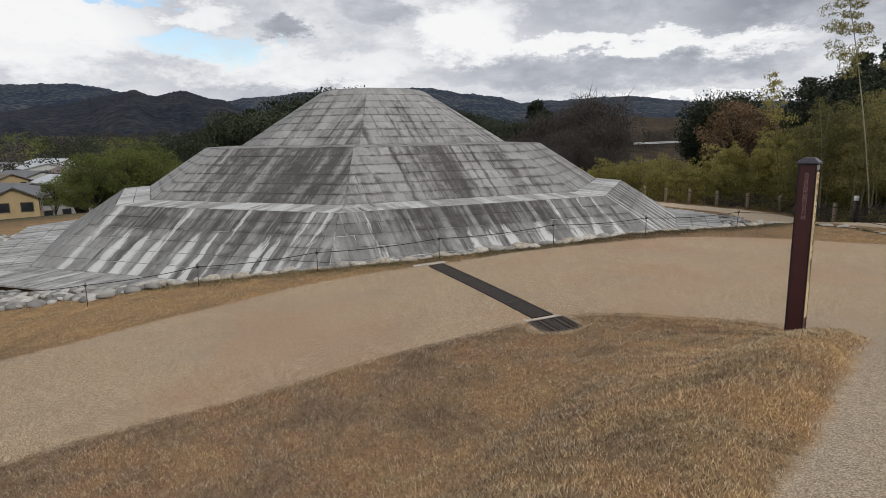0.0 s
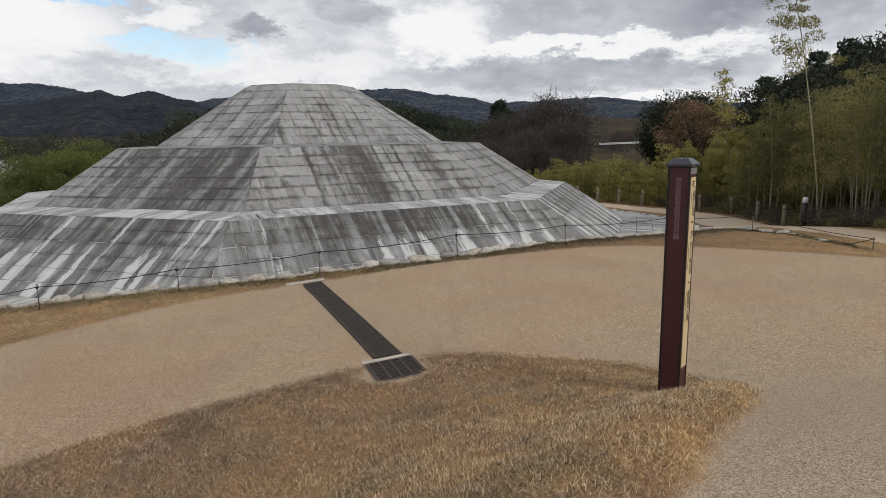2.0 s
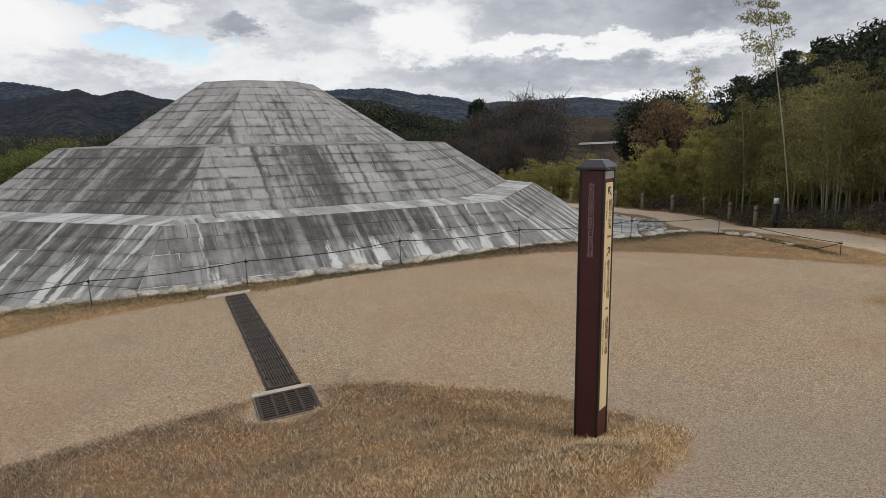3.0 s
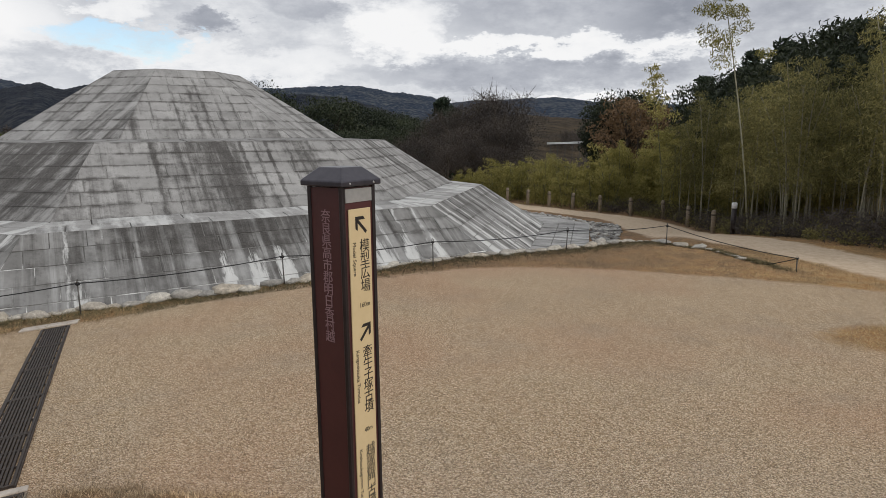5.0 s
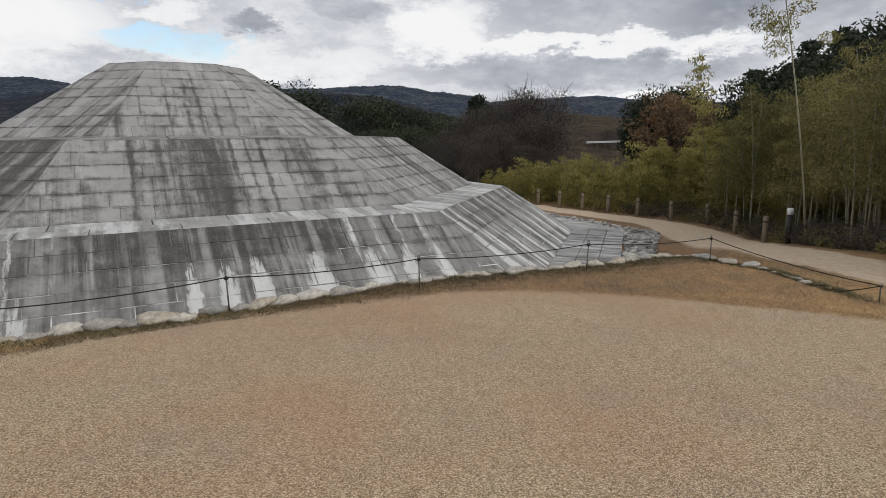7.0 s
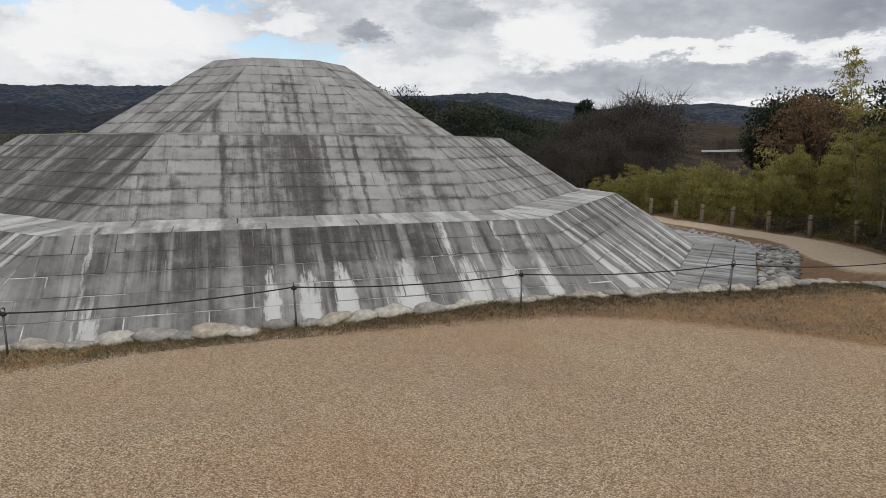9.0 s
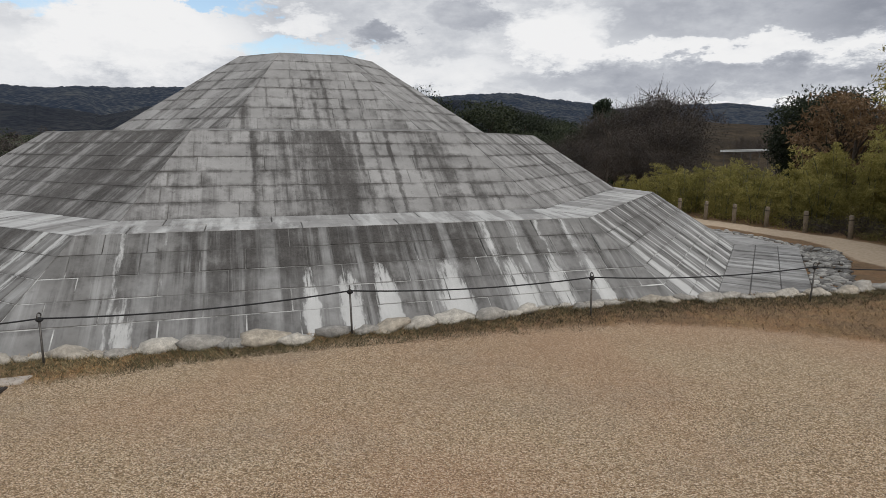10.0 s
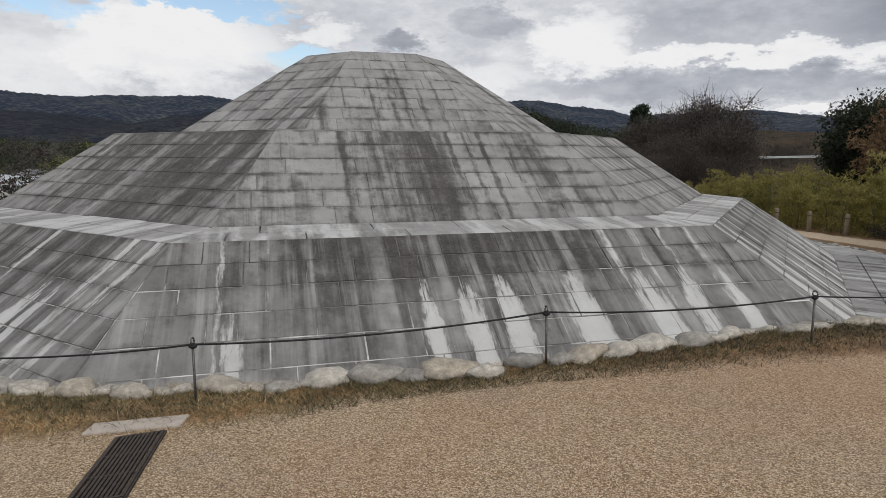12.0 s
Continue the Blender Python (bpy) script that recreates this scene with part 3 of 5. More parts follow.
        col = m.mix(m.math("MULTIPLY", lime, 0.88), col, m.mix(m.math("ADD", m.math("MULTIPLY", grain, 0.5), m.math("MULTIPLY", blotch, 0.5)), (0.34, 0.34, 0.33), (0.80, 0.80, 0.78)))
    m.color(col)
    m.bump(m.math("ADD", m.math("MULTIPLY", grain, 0.5), m.noise(v3, 14, 4, 0.6)), 0.35, 0.008)
    return m.mat


def lower_joint():
    """Joints of the lower tier: dark with growth in the top courses, limed below."""
    m = Mat("limed_joint", 0.9, 0.0, 0.25)
    v = m.obj()
    sep = m.n("SeparateXYZ")
    m.link(v, sep.inputs[0])
    patch = m.noise(v, 1.7, 5, 0.65)
    pale = m.ramp(patch, [(0.44, (0.15, 0.146, 0.138)), (0.66, (0.66, 0.66, 0.64))])
    dark = m.ramp(m.noise(v, 5, 4), [(0.35, (0.06, 0.058, 0.054)), (0.65, (0.17, 0.165, 0.155))])
    low = m.math("ADD", m.math("MULTIPLY", sep.outputs[2], -1.0), m.math("MULTIPLY", m.math("SUBTRACT", patch, 0.5), 0.5))
    m.color(m.mix(m.ramp(low, [(0.02, 0.0), (0.22, 1.0)]), dark, pale))
    return m.mat


STONE = {t: stone_material(t) for t in ("upper", "middle", "lower", "ledge", "apron")}
JOINT_DARK = speckled("dark_joint", (0.085, 0.080, 0.074), (0.26, 0.25, 0.235), 3)
JOINT_PALE = lower_joint()


def corner(k, a=1.0):
    """The corner k of an octagon of the given apothem, from the mound's middle."""
    turn, reach = UNEVEN.get(k % 8, (0.0, 1.0))
    w = TURN - pi / 8 + k * pi / 4 + radians(turn)
    return Vector((cos(w), sin(w), 0)) * (a * reach / cos(pi / 8))


def face_frame(k, lo, hi):
    """Frame of the face k between two octagons: top middle, along, down, out, length down, and its ends left and right at a way down."""
    (a0, z0), (a1, z1) = RINGS[hi], RINGS[lo]
    p, q = corner(k), corner(k + 1)
    along = (q - p).normalized()
    n = Vector((along.y, -along.x, 0))
    s = p.dot(n)
    down = n * s * (a1 - a0) + Vector((0, 0, z1 - z0))
    length = down.length
    down.normalize()
    out = along.cross(down)
    out = out if out.z > 0 else -out
    ends = lambda v: (p.dot(along) * (a0 + v * (a1 - a0) / length), q.dot(along) * (a0 + v * (a1 - a0) / length))
    return Vector((CX, CY, z0)) + n * s * a0, along, down, out, length, ends


def slab_mesh(fr, k, q, lift, bev, inset, name):
    """One slab: q holds u at the top left, top right, bottom right, bottom left, and v at top and bottom."""
    o, along, down, out = fr[:4]
    u0, u1, u2, u3, va, vb = q
    cu, cv = (u0 + u1 + u2 + u3) / 4, (va + vb) / 2
    flat = [(u0, va), (u1, va), (u2, vb), (u3, vb)]

    def pt(u, v, h):
        return o + along * u + down * v + out * h
    def shrunk(d):
        r = []
        for u, v in flat:
            r.append((u + d * (1 if u < cu else -1), v + d * (1 if v < cv else -1)))
        return r
    lay = [shrunk(inset), shrunk(inset), shrunk(inset + bev)]
    hs = [-0.03, lift - bev, lift]
    co, uvs = [], []
    for L, h in zip(lay, hs):
        for (u, v), own in zip(L, ((0, 0), (1, 0), (1, 1), (0, 1))):
            co.append(pt(u, v, h)), uvs.append((u + 10 * (k + 1), v, *own))
    quads = [(8, 9, 10, 11)]
    for i in range(4):
        j = (i + 1) % 4
        quads += [(i, j, 4 + j, 4 + i), (4 + i, 4 + j, 8 + j, 8 + i)]
    return co, uvs, quads


def as_mesh(name, co, uvs, quads, material):
    me = bpy.data.meshes.new(name)
    me.from_pydata([tuple(c) for c in co], [], quads)
    idx = np.zeros(len(me.loops), np.int32)
    me.loops.foreach_get("vertex_index", idx)
    both = np.array(uvs, np.float32)[idx]
    me.uv_layers.new(name="runs").data.foreach_set("uv", both[:, :2].ravel())
    me.uv_layers.new(name="own").data.foreach_set("uv", both[:, 2:].ravel())
    bm = bmesh.new()
    bm.from_mesh(me)
    bmesh.ops.recalc_face_normals(bm, faces=bm.faces)
    bm.to_mesh(me)
    bm.free()
    me.materials.append(material)
    return me


mound = thing("burial_mound", "stepped eight-sided burial mound clad in stained grey stone slabs", "burial mound")


def ring(name, sink=0.0):
    a, z = RINGS[name]
    return [Vector((CX, CY, z - sink)) + corner(k, a - sink) for k in range(8)]


def tier_part(name, lo, hi, rows, stone, joint, wide, near=(-1, 0, 1), bev=0.008, gap=0.007, lift=0.012, sunk=0.012):
    """A tier: its bed, with a slab object for each stone of the near faces."""
    bm = bmesh.new()
    a, b = [bm.verts.new(p) for p in ring(lo, sunk)], [bm.verts.new(p) for p in ring(hi, sunk)]
    for k in range(8):
        bm.faces.new((a[k], a[(k + 1) % 8], b[(k + 1) % 8], b[k]))
    bed = part(name, bm, joint, mound)
    rnd = random.Random(name)
    far = ([], [], [])
    for k in range(-1, 7):
        fr = face_frame(k, lo, hi)
        length, ends_at = fr[4], fr[5]
        step = length / rows
        for r in range(rows):
            va, vb = r * step, (r + 1) * step
            (la, ra), (lb, rb) = ends_at(va), ends_at(vb)
            cuts, x = [], lb + rnd.uniform(0.35, 1.0) * wide
            while x < rb - 0.35 * wide:
                cuts.append(x)
                x += wide * rnd.uniform(0.6, 1.45)
            ends = [None] + [c for c in cuts if la + 0.12 < c < ra - 0.12] + [None]
            for c0, c1 in zip(ends, ends[1:]):
                q = (la if c0 is None else c0, ra if c1 is None else c1, rb if c1 is None else c1, lb if c0 is None else c0, va, vb)
                co, uvs, quads = slab_mesh(fr, k, q, lift * rnd.uniform(0.5, 1.65), bev, gap * rnd.uniform(0.6, 1.6), name)
                if k in near:
                    ob = new("slab", as_mesh("slab", co, uvs, quads, stone))
                    ob.parent = bed
                else:
                    n0 = len(far[0])
                    far[0].extend(co), far[1].extend(uvs), far[2].extend([tuple(i + n0 for i in f) for f in quads])
    if far[0]:
        rest = new("slabs_behind", as_mesh("slabs_behind", *far, stone))
        rest.parent = bed
        rest["kind"] = "stuff"
    return bed


tier_part("upper_tier", "upper_foot", "top", 8, STONE["upper"], JOINT_DARK, 0.72, bev=0.003, gap=0.004, lift=0.005, sunk=0.003)
tier_part("upper_ledge", "middle_edge", "upper_foot", 1, STONE["upper"], JOINT_DARK, 1.1, near=())
tier_part("middle_tier", "middle_foot", "middle_edge", 6, STONE["middle"], JOINT_DARK, 0.80, bev=0.003, gap=0.004, lift=0.005, sunk=0.003)
tier_part("middle_ledge", "ledge", "middle_foot", 2, STONE["ledge"], JOINT_DARK, 1.2)
tier_part("lower_tier", "foot", "ledge", 6, STONE["lower"], JOINT_PALE, 0.8, bev=0.003, gap=0.006, sunk=-0.004)
tier_part("apron", "apron", "foot", 3, STONE["apron"], JOINT_DARK, 3.2)
bm = bmesh.new()
bm.faces.new([bm.verts.new((x, y, z)) for x, y, z in ring("top", -0.004)])
part("crown", bm, STONE["upper"], mound)


# ---------------------------------------------------------------- near things
def rock_bmesh(seed, sx, sy, sz, rough=0.22, sub=2):
    bm = bmesh.new()
    bmesh.ops.create_icosphere(bm, subdivisions=sub, radius=1.0)
    off = Vector((seed * 3.7, seed * 1.3, seed * 2.9))
    for v in bm.verts:
        n = noise.noise(v.co * 0.9 + off) * rough * 1.6 + noise.noise(v.co * 2.2 + off) * rough * 0.5
        c = v.co * (1 + n)
        c.z = max(c.z, -0.55)
        v.co = Vector((c.x * sx, c.y * sy, c.z * sz))
    for f in bm.faces:
        f.smooth = True
    return bm


def rock_material():
    m = Mat("boulder", 0.85, 0.0, 0.3)
    v = m.obj()
    f, g = m.noise(v, 6, 5, 0.65), m.noise(v, 55, 4, 0.7)
    base = m.ramp(f, [(0.3, (0.25, 0.24, 0.22)), (0.5, (0.42, 0.395, 0.355)), (0.7, (0.60, 0.57, 0.52))])
    tint = m.ramp(m.random(), [(0.0, (0.66, 0.67, 0.68)), (0.3, (1.05, 1.03, 0.99)), (0.6, (1.05, 0.97, 0.85)), (1.0, (1.3, 1.29, 1.25))])
    base = m.mix(1.0, base, tint, "MULTIPLY")
    m.color(m.mix(m.ramp(g, [(0.35, 0.55), (0.6, 0.0)]), base, (0.16, 0.15, 0.14)))
    m.bump(m.math("ADD", f, m.math("MULTIPLY", g, 0.4)), 0.5, 0.02)
    return m.mat


ROCK = rock_material()
ROW = [(-6.6, 11.75), (-4.9, 11.3), (-3.3, 11.2), (-1.95, 10.97), (-0.9, 10.8), (0.6, 10.92), (1.74, 11.33), (3.1, 12.13), (4.4, 12.93), (5.6, 13.43),
       (6.9, 13.93), (7.9, 14.7), (8.65, 14.85), (8.98, 13.95), (9.1, 13.5), (9.13, 12.72), (9.16, 12.21)]


def along_row(pts, rnd, lo, hi):
    """Places and turns along a line of points, spaced by random lengths."""
    out, i, d, need = [], 0, 0.0, 0.0
    pos = Vector(pts[0])
    size = rnd.uniform(lo, hi)
    while i < len(pts) - 1:
        a, b = Vector(pts[i]), Vector(pts[i + 1])
        seg = (b - a).length
        if d + size <= seg:
            mid = a.lerp(b, (d + size / 2) / seg)
            out.append((mid.x, mid.y, atan2(b.y - a.y, b.x - a.x), size))
            d += size
            size = rnd.uniform(lo, hi)
        else:
            d -= seg
            i += 1
    return out


def boulders():
    rnd = random.Random(5)
    kinds = []
    for i in range(7):
        kinds.append(rock_bmesh(i + 1, 0.5, 0.36, 0.30, 0.46))
    meshes = []
    for bm in kinds:
        me = bpy.data.meshes.new("boulder")
        bm.to_mesh(me)
        bm.free()
        me.materials.append(ROCK)
        meshes.append(me)
    for x, y, a, size in along_row(ROW, rnd, 0.15, 0.33):
        if y < 13.7 and x > 9.0:
            size *= 0.62
        ob = new("boulder", rnd.choice(meshes))
        h = size * rnd.uniform(0.40, 0.56)
        k = 1.22
        ob.matrix_basis = pose(x + rnd.uniform(-.04, .04), y + rnd.uniform(-.05, .05), float(lawn_height(x, y)) + 0.16 * h, rnd.uniform(-8, 8), rnd.uniform(-8, 8), math.degrees(a) + rnd.choice((0, 180)) + rnd.uniform(-14, 14)) @ Matrix.Diagonal((size * k, size * 0.95, h * 1.8, 1))
        tagged(ob, "rounded pale grey river boulder edging the grass bank", "boulder", "boulders along the bank")


boulders()


def cobbles(name, label, faces, seed, count, size, a_rng, keep):
    """A bed of loose stones round the apron, one sheet that nobody could count."""
    rnd = random.Random(seed)
    protos = []
    for i in range(6):
        bm = rock_bmesh(20 + i + seed, 0.5, 0.36, 0.3, 0.2, 1)
        protos.append(([v.co.copy() for v in bm.verts], [tuple(v.index for v in f.verts) for f in bm.faces]))
        bm.free()
    co, fs, made = [], [], 0
    cell = {}
    for _ in range(count * 8):
        k = rnd.choice(faces)
        a = rnd.uniform(*a_rng)
        u = rnd.uniform(-1, 1) * a * T_OCT
        n = (cos(TURN + k * pi / 4), sin(TURN + k * pi / 4))
        x, y = CX + n[0] * a - n[1] * u, CY + n[1] * a + n[0] * u
        if not keep(x, y):
            continue
        s = size * rnd.uniform(0.6, 1.35)
        key = (int(x / (size * 0.5)), int(y / (size * 0.5)))
        if cell.get(key, 0) >= 1:
            continue
        cell[key] = cell.get(key, 0) + 1
        vs, fc = rnd.choice(protos)
        m = pose(x, y, gz(x, y) + s * 0.10 + rnd.uniform(0, 0.03), rnd.uniform(-15, 15), rnd.uniform(-15, 15), rnd.uniform(0, 360))
        n0 = len(co)
        co += [tuple(m @ Vector((c.x * s * 1.15, c.y * s * 1.15, c.z * s * 0.7))) for c in vs]
        fs += [tuple(i + n0 for i in f) for f in fc]
        made += 1
        if made >= count:
            break
    me = bpy.data.meshes.new(name)
    me.from_pydata(co, [], fs)
    me.polygons.foreach_set("use_smooth", [True] * len(me.polygons))
    mat = ROCK_BED
    me.materials.append(mat)
    tagged(new(name, me), label, "cobbles", kind="stuff")


def bed_material():
    m = Mat("cobble", 0.85, 0.0, 0.3)
    v = m.obj()
    g = m.noise(v, 40, 4, 0.7)
    base = m.ramp(m.island(), [(0.0, (0.15, 0.145, 0.14)), (0.35, (0.27, 0.26, 0.245)), (0.7, (0.40, 0.385, 0.355)), (1.0, (0.56, 0.54, 0.50))])
    m.color(m.mix(m.ramp(g, [(0.35, 0.5), (0.6, 0.0)]), base, (0.2, 0.19, 0.17)))
    m.bump(g, 0.4, 0.01)
    return m.mat


ROCK_BED = bed_material()
in_hollow = lambda x, y: y > float(np.interp(x, BANK_X, BANK_Y)) + 0.25 or x > 9.4
cobbles("cobble_bed", "bed of flat grey and cream cobbles beside the apron", (1, 2), 3, 1500, 0.18, (12.22, 13.85), lambda x, y: x > 5 and in_hollow(x, y) and y > 15.3 and (x - 10.3) * 5 < (y - 20.5) * 2.1)
cobbles("cobble_bed", "bed of rounded white and grey cobbles below the apron", (-2, -1), 8, 900, 0.27, (12.22, 14.1), lambda x, y: x < -4.5 and y > float(np.interp(x, [-14, -9, -6.2, -4], [11.2, 10.9, 10.75, 11.6])))

# ---- drain
CONCRETE = speckled("pale_concrete", (0.36, 0.31, 0.265), (0.52, 0.46, 0.40), 12)
IRON = speckled("cast_iron", (0.035, 0.028, 0.024), (0.085, 0.066, 0.055), 25, 0.6, 0.5)
# Near-black sheets just under the bars; the drain's shade is put into their colour.
PIT_SHADE = speckled("drain_pit_shade", (0.010, 0.009, 0.008), (0.02, 0.018, 0.016), 20)


def grate_bars(bm, w, l, bars, ribs, t=0.016, h=0.03, edge=0.022, bar=0.013):
    box(bm, -w / 2, -l / 2, -h, -w / 2 + edge, l / 2, 0)
    box(bm, w / 2 - edge, -l / 2, -h, w / 2, l / 2, 0)
    box(bm, -w / 2 + edge, -l / 2, -h, w / 2 - edge, -l / 2 + edge, 0)
    box(bm, -w / 2 + edge, l / 2 - edge, -h, w / 2 - edge, l / 2, 0)
    for i in range(1, bars):
        x = -w / 2 + edge + (w - 2 * edge) * i / bars
        box(bm, x - bar / 2, -l / 2 + edge, -h * 0.9, x + bar / 2, l / 2 - edge, -0.001)
    for i in range(1, ribs):
        y = -l / 2 + edge + (l - 2 * edge) * i / ribs
        box(bm, -w / 2 + edge, y - t / 2, -h * 0.95, w / 2 - edge, y + t / 2, -0.002)


def tilt_to_ground(x, y, deg, dz=0.0, reach=0.2):
    """A pose that lies on the ground at x, y, its y axis turned by deg."""
    d = radians(deg)
    fx, fy = -sin(d), cos(d)
    px, py = cos(d), sin(d)
    f = lambda a, b: float(lawn_height(a, b))
    yv = Vector((fx * 2 * reach, fy * 2 * reach, f(x + fx * reach, y + fy * reach) - f(x - fx * reach, y - fy * reach))).normalized()
    xv = Vector((px * 2 * reach, py * 2 * reach, f(x + px * reach, y + py * reach) - f(x - px * reach, y - py * reach))).normalized()
    zv = xv.cross(yv).normalized()
    xv = yv.cross(zv)
    return Matrix(((xv.x, yv.x, zv.x, x), (xv.y, yv.y, zv.y, y), (xv.z, yv.z, zv.z, f(x, y) + dz), (0, 0, 0, 1)))


CH_A, CH_B = Vector((-0.14, 10.22)), Vector((1.13, 6.84))
ch_dir = (CH_B - CH_A).normalized()
ch_deg = math.degrees(atan2(-ch_dir.x, ch_dir.y))
PIECES = 5
ch_len = (CH_B - CH_A).length / PIECES
for i in range(PIECES):
    c = CH_A + ch_dir * ch_len * (i + 0.5)
    g = thing("channel_grating", "slotted dark cast-iron channel grating set in gravel", "drain grating", tilt_to_ground(c.x, c.y, ch_deg, 0.016), "gratings of the drain")
    bm = bmesh.new()
    grate_bars(bm, 0.25, ch_len - 0.006, 10, 3, t=0.010, bar=0.013, edge=0.016)
    part("grating", bm, IRON, g)
    bm = bmesh.new()
    box(bm, -0.135, -ch_len / 2, -0.03, -0.1265, ch_len / 2, -0.004)
    box(bm, 0.1265, -ch_len / 2, -0.03, 0.135, ch_len / 2, -0.004)
    part("frame", bm, IRON, g)
    bm = bmesh.new()
    box(bm, -0.12, -ch_len / 2, -0.028, 0.12, ch_len / 2, -0.0185)
    part("pit_shade", bm, PIT_SHADE, g, "near-black sheet painted as the shade in the drain")
gx, gy = 1.215, 6.52
g = thing("drain_grate", "square dark cast-iron drain grate at the lawn rim", "drain grate", tilt_to_ground(gx, gy, 19.0, 0.016))
bm = bmesh.new()
grate_bars(bm, 0.43, 0.44, 4, 10, t=0.015, h=0.035, edge=0.024, bar=0.02)
part("grating", bm, IRON, g)
bm = bmesh.new()
box(bm, -0.205, -0.21, -0.045, 0.205, 0.21, -0.033)
part("pit_shade", bm, PIT_SHADE, g, "near-black sheet painted as the shade in the drain")
bm = bmesh.new()
for x0, y0, x1, y1 in ((-0.229, -0.234, 0.229, -0.223), (-0.229, 0.223, 0.229, 0.234), (-0.229, -0.223, -0.218, 0.223), (0.218, -0.223, 0.229, 0.223)):
    box(bm, x0, y0, -0.05, x1, y1, -0.004)
soft(part("rim", bm, speckled("worn_concrete", (0.15, 0.12, 0.09), (0.25, 0.21, 0.16), 18), g, "worn concrete rim"))


def concrete_block(name, label, x, y, deg, w, l, h, dz):
    bm = bmesh.new()
    box(bm, -w / 2, -l / 2, -h, w / 2, l / 2, 0)
    ob = soft(part(name, bm, CONCRETE), 0.008)
    ob.matrix_basis = tilt_to_ground(x, y, deg, dz)
    return tagged(ob, label, "concrete slab")


concrete_block("concrete_slab", "narrow pale concrete slab at the head of the drain", -0.26, 10.345, 12.0, 0.56, 0.15, 0.06, 0.016)
concrete_block("concrete_strip", "pale concrete strip between the drain and its grate", 1.115, 6.79, 19.0, 0.46, 0.055, 0.05, 0.010)

# ---- rope stakes
STEEL = speckled("weathered_steel", (0.07, 0.065, 0.06), (0.16, 0.15, 0.14), 30, 0.5, 0.7)
ROPE = speckled("black_rope", (0.012, 0.012, 0.013), (0.03, 0.03, 0.032), 80, 0.8)
STAKES = [(-8.6, 11.15), (-6.2, 10.35), (-4.45, 10.85), (-2.25, 10.72), (-0.09, 10.68), (2.07, 11.5), (4.1, 12.38), (6.47, 13.49), (8.7, 14.4), (9.31, 11.61)]
STAKE_H = 0.40


def stakes():
    proto = thing("rope_stake", "thin steel stake with an eyelet carrying a black rope", "rope stake", group="stakes of the rope fence")
    bm = bmesh.new()
    tube(bm, [(0, 0, -0.12), (0, 0, STAKE_H - 0.03)], 0.0085, 8)
    part("rod", bm, STEEL, proto)
    bm = bmesh.new()
    n = 12
    pts = [(0.0, 0.024 * sin(2 * pi * i / n), STAKE_H + 0.024 * -cos(2 * pi * i / n)) for i in range(n + 1)]
    tube(bm, pts, 0.006, 6)
    part("eyelet", bm, STEEL, proto)
    bm = bmesh.new()
    bmesh.ops.create_icosphere(bm, subdivisions=2, radius=0.022)
    for v in bm.verts:
        v.co = Vector((v.co.x * 1.3, v.co.y, v.co.z * 0.9 + STAKE_H - 0.028))
    part("knot", bm, ROPE, proto, "black rope knot")
    tops = []
    rnd = random.Random(2)
    for i, (x, y) in enumerate(STAKES):
        a = STAKES[min(i + 1, len(STAKES) - 1)]
        b = STAKES[max(i - 1, 0)]
        low = Matrix.Diagonal((1, 1, 0.56, 1)) if i == len(STAKES) - 1 else Matrix.Identity(4)
        m = pose(x, y, float(lawn_height(x, y)), rnd.uniform(-2.5, 2.5), rnd.uniform(-2.5, 2.5), math.degrees(atan2(a[1] - b[1], a[0] - b[0]))) @ low
        if i == 0:
            proto.matrix_basis = m
        else:
            copy_thing(proto, m)
        tops.append(m @ Vector((0, 0, STAKE_H - 0.02)))
    px, py = 9.15, 12.1
    peg = Vector((px, py, float(lawn_height(px, py)) + 0.03))
    bm = bmesh.new()
    tube(bm, [peg - Vector((0, 0, 0.12)), peg, peg + Vector((0, 0, 0.012))], [0.018, 0.018, 0.012], 8)
    tagged(part("rope_peg", bm, STEEL), "short steel peg holding the rope's end in the grass", "peg")
    tops.append(peg)
    for p, q in zip(tops, tops[1:]):
        bm = bmesh.new()
        sag = 0.045 * (p - q).length / 2.4
        pts = [p.lerp(q, i / 14) - Vector((0, 0, 4 * sag * (i / 14) * (1 - i / 14))) for i in range(15)]
        tube(bm, pts, 0.0065, 6)
        tagged(part("rope", bm, ROPE), "thin black rope strung between two steel stakes", "rope", "ropes between the stakes")


stakes()

# ---- sign post
MAROON = speckled("maroon_paint", (0.050, 0.013, 0.014), (0.066, 0.018, 0.018), 6, 0.42, 0.0, 0.45, 0.05)
FRAME = speckled("dark_frame", (0.016, 0.012, 0.013), (0.030, 0.022, 0.023), 10, 0.4, 0.3, 0.5, 0.05)
CREAM = speckled("cream_panel", (0.56, 0.43, 0.24), (0.60, 0.465, 0.27), 5, 0.5, 0.0, 0.4, 0.03)
INK = speckled("black_ink", (0.018, 0.014, 0.012), (0.025, 0.02, 0.018), 10, 0.6)
WHITE_INK = speckled("faded_white_ink", (0.22, 0.13, 0.14), (0.30, 0.20, 0.21), 40, 0.6)
CAP = speckled("cap_metal", (0.045, 0.042, 0.052), (0.075, 0.07, 0.082), 12, 0.32, 0.6, 0.5, 0.04)
SILVER = speckled("silver_band", (0.40, 0.40, 0.40), (0.55, 0.55, 0.54), 8, 0.3, 0.6, 0.5, 0.04)


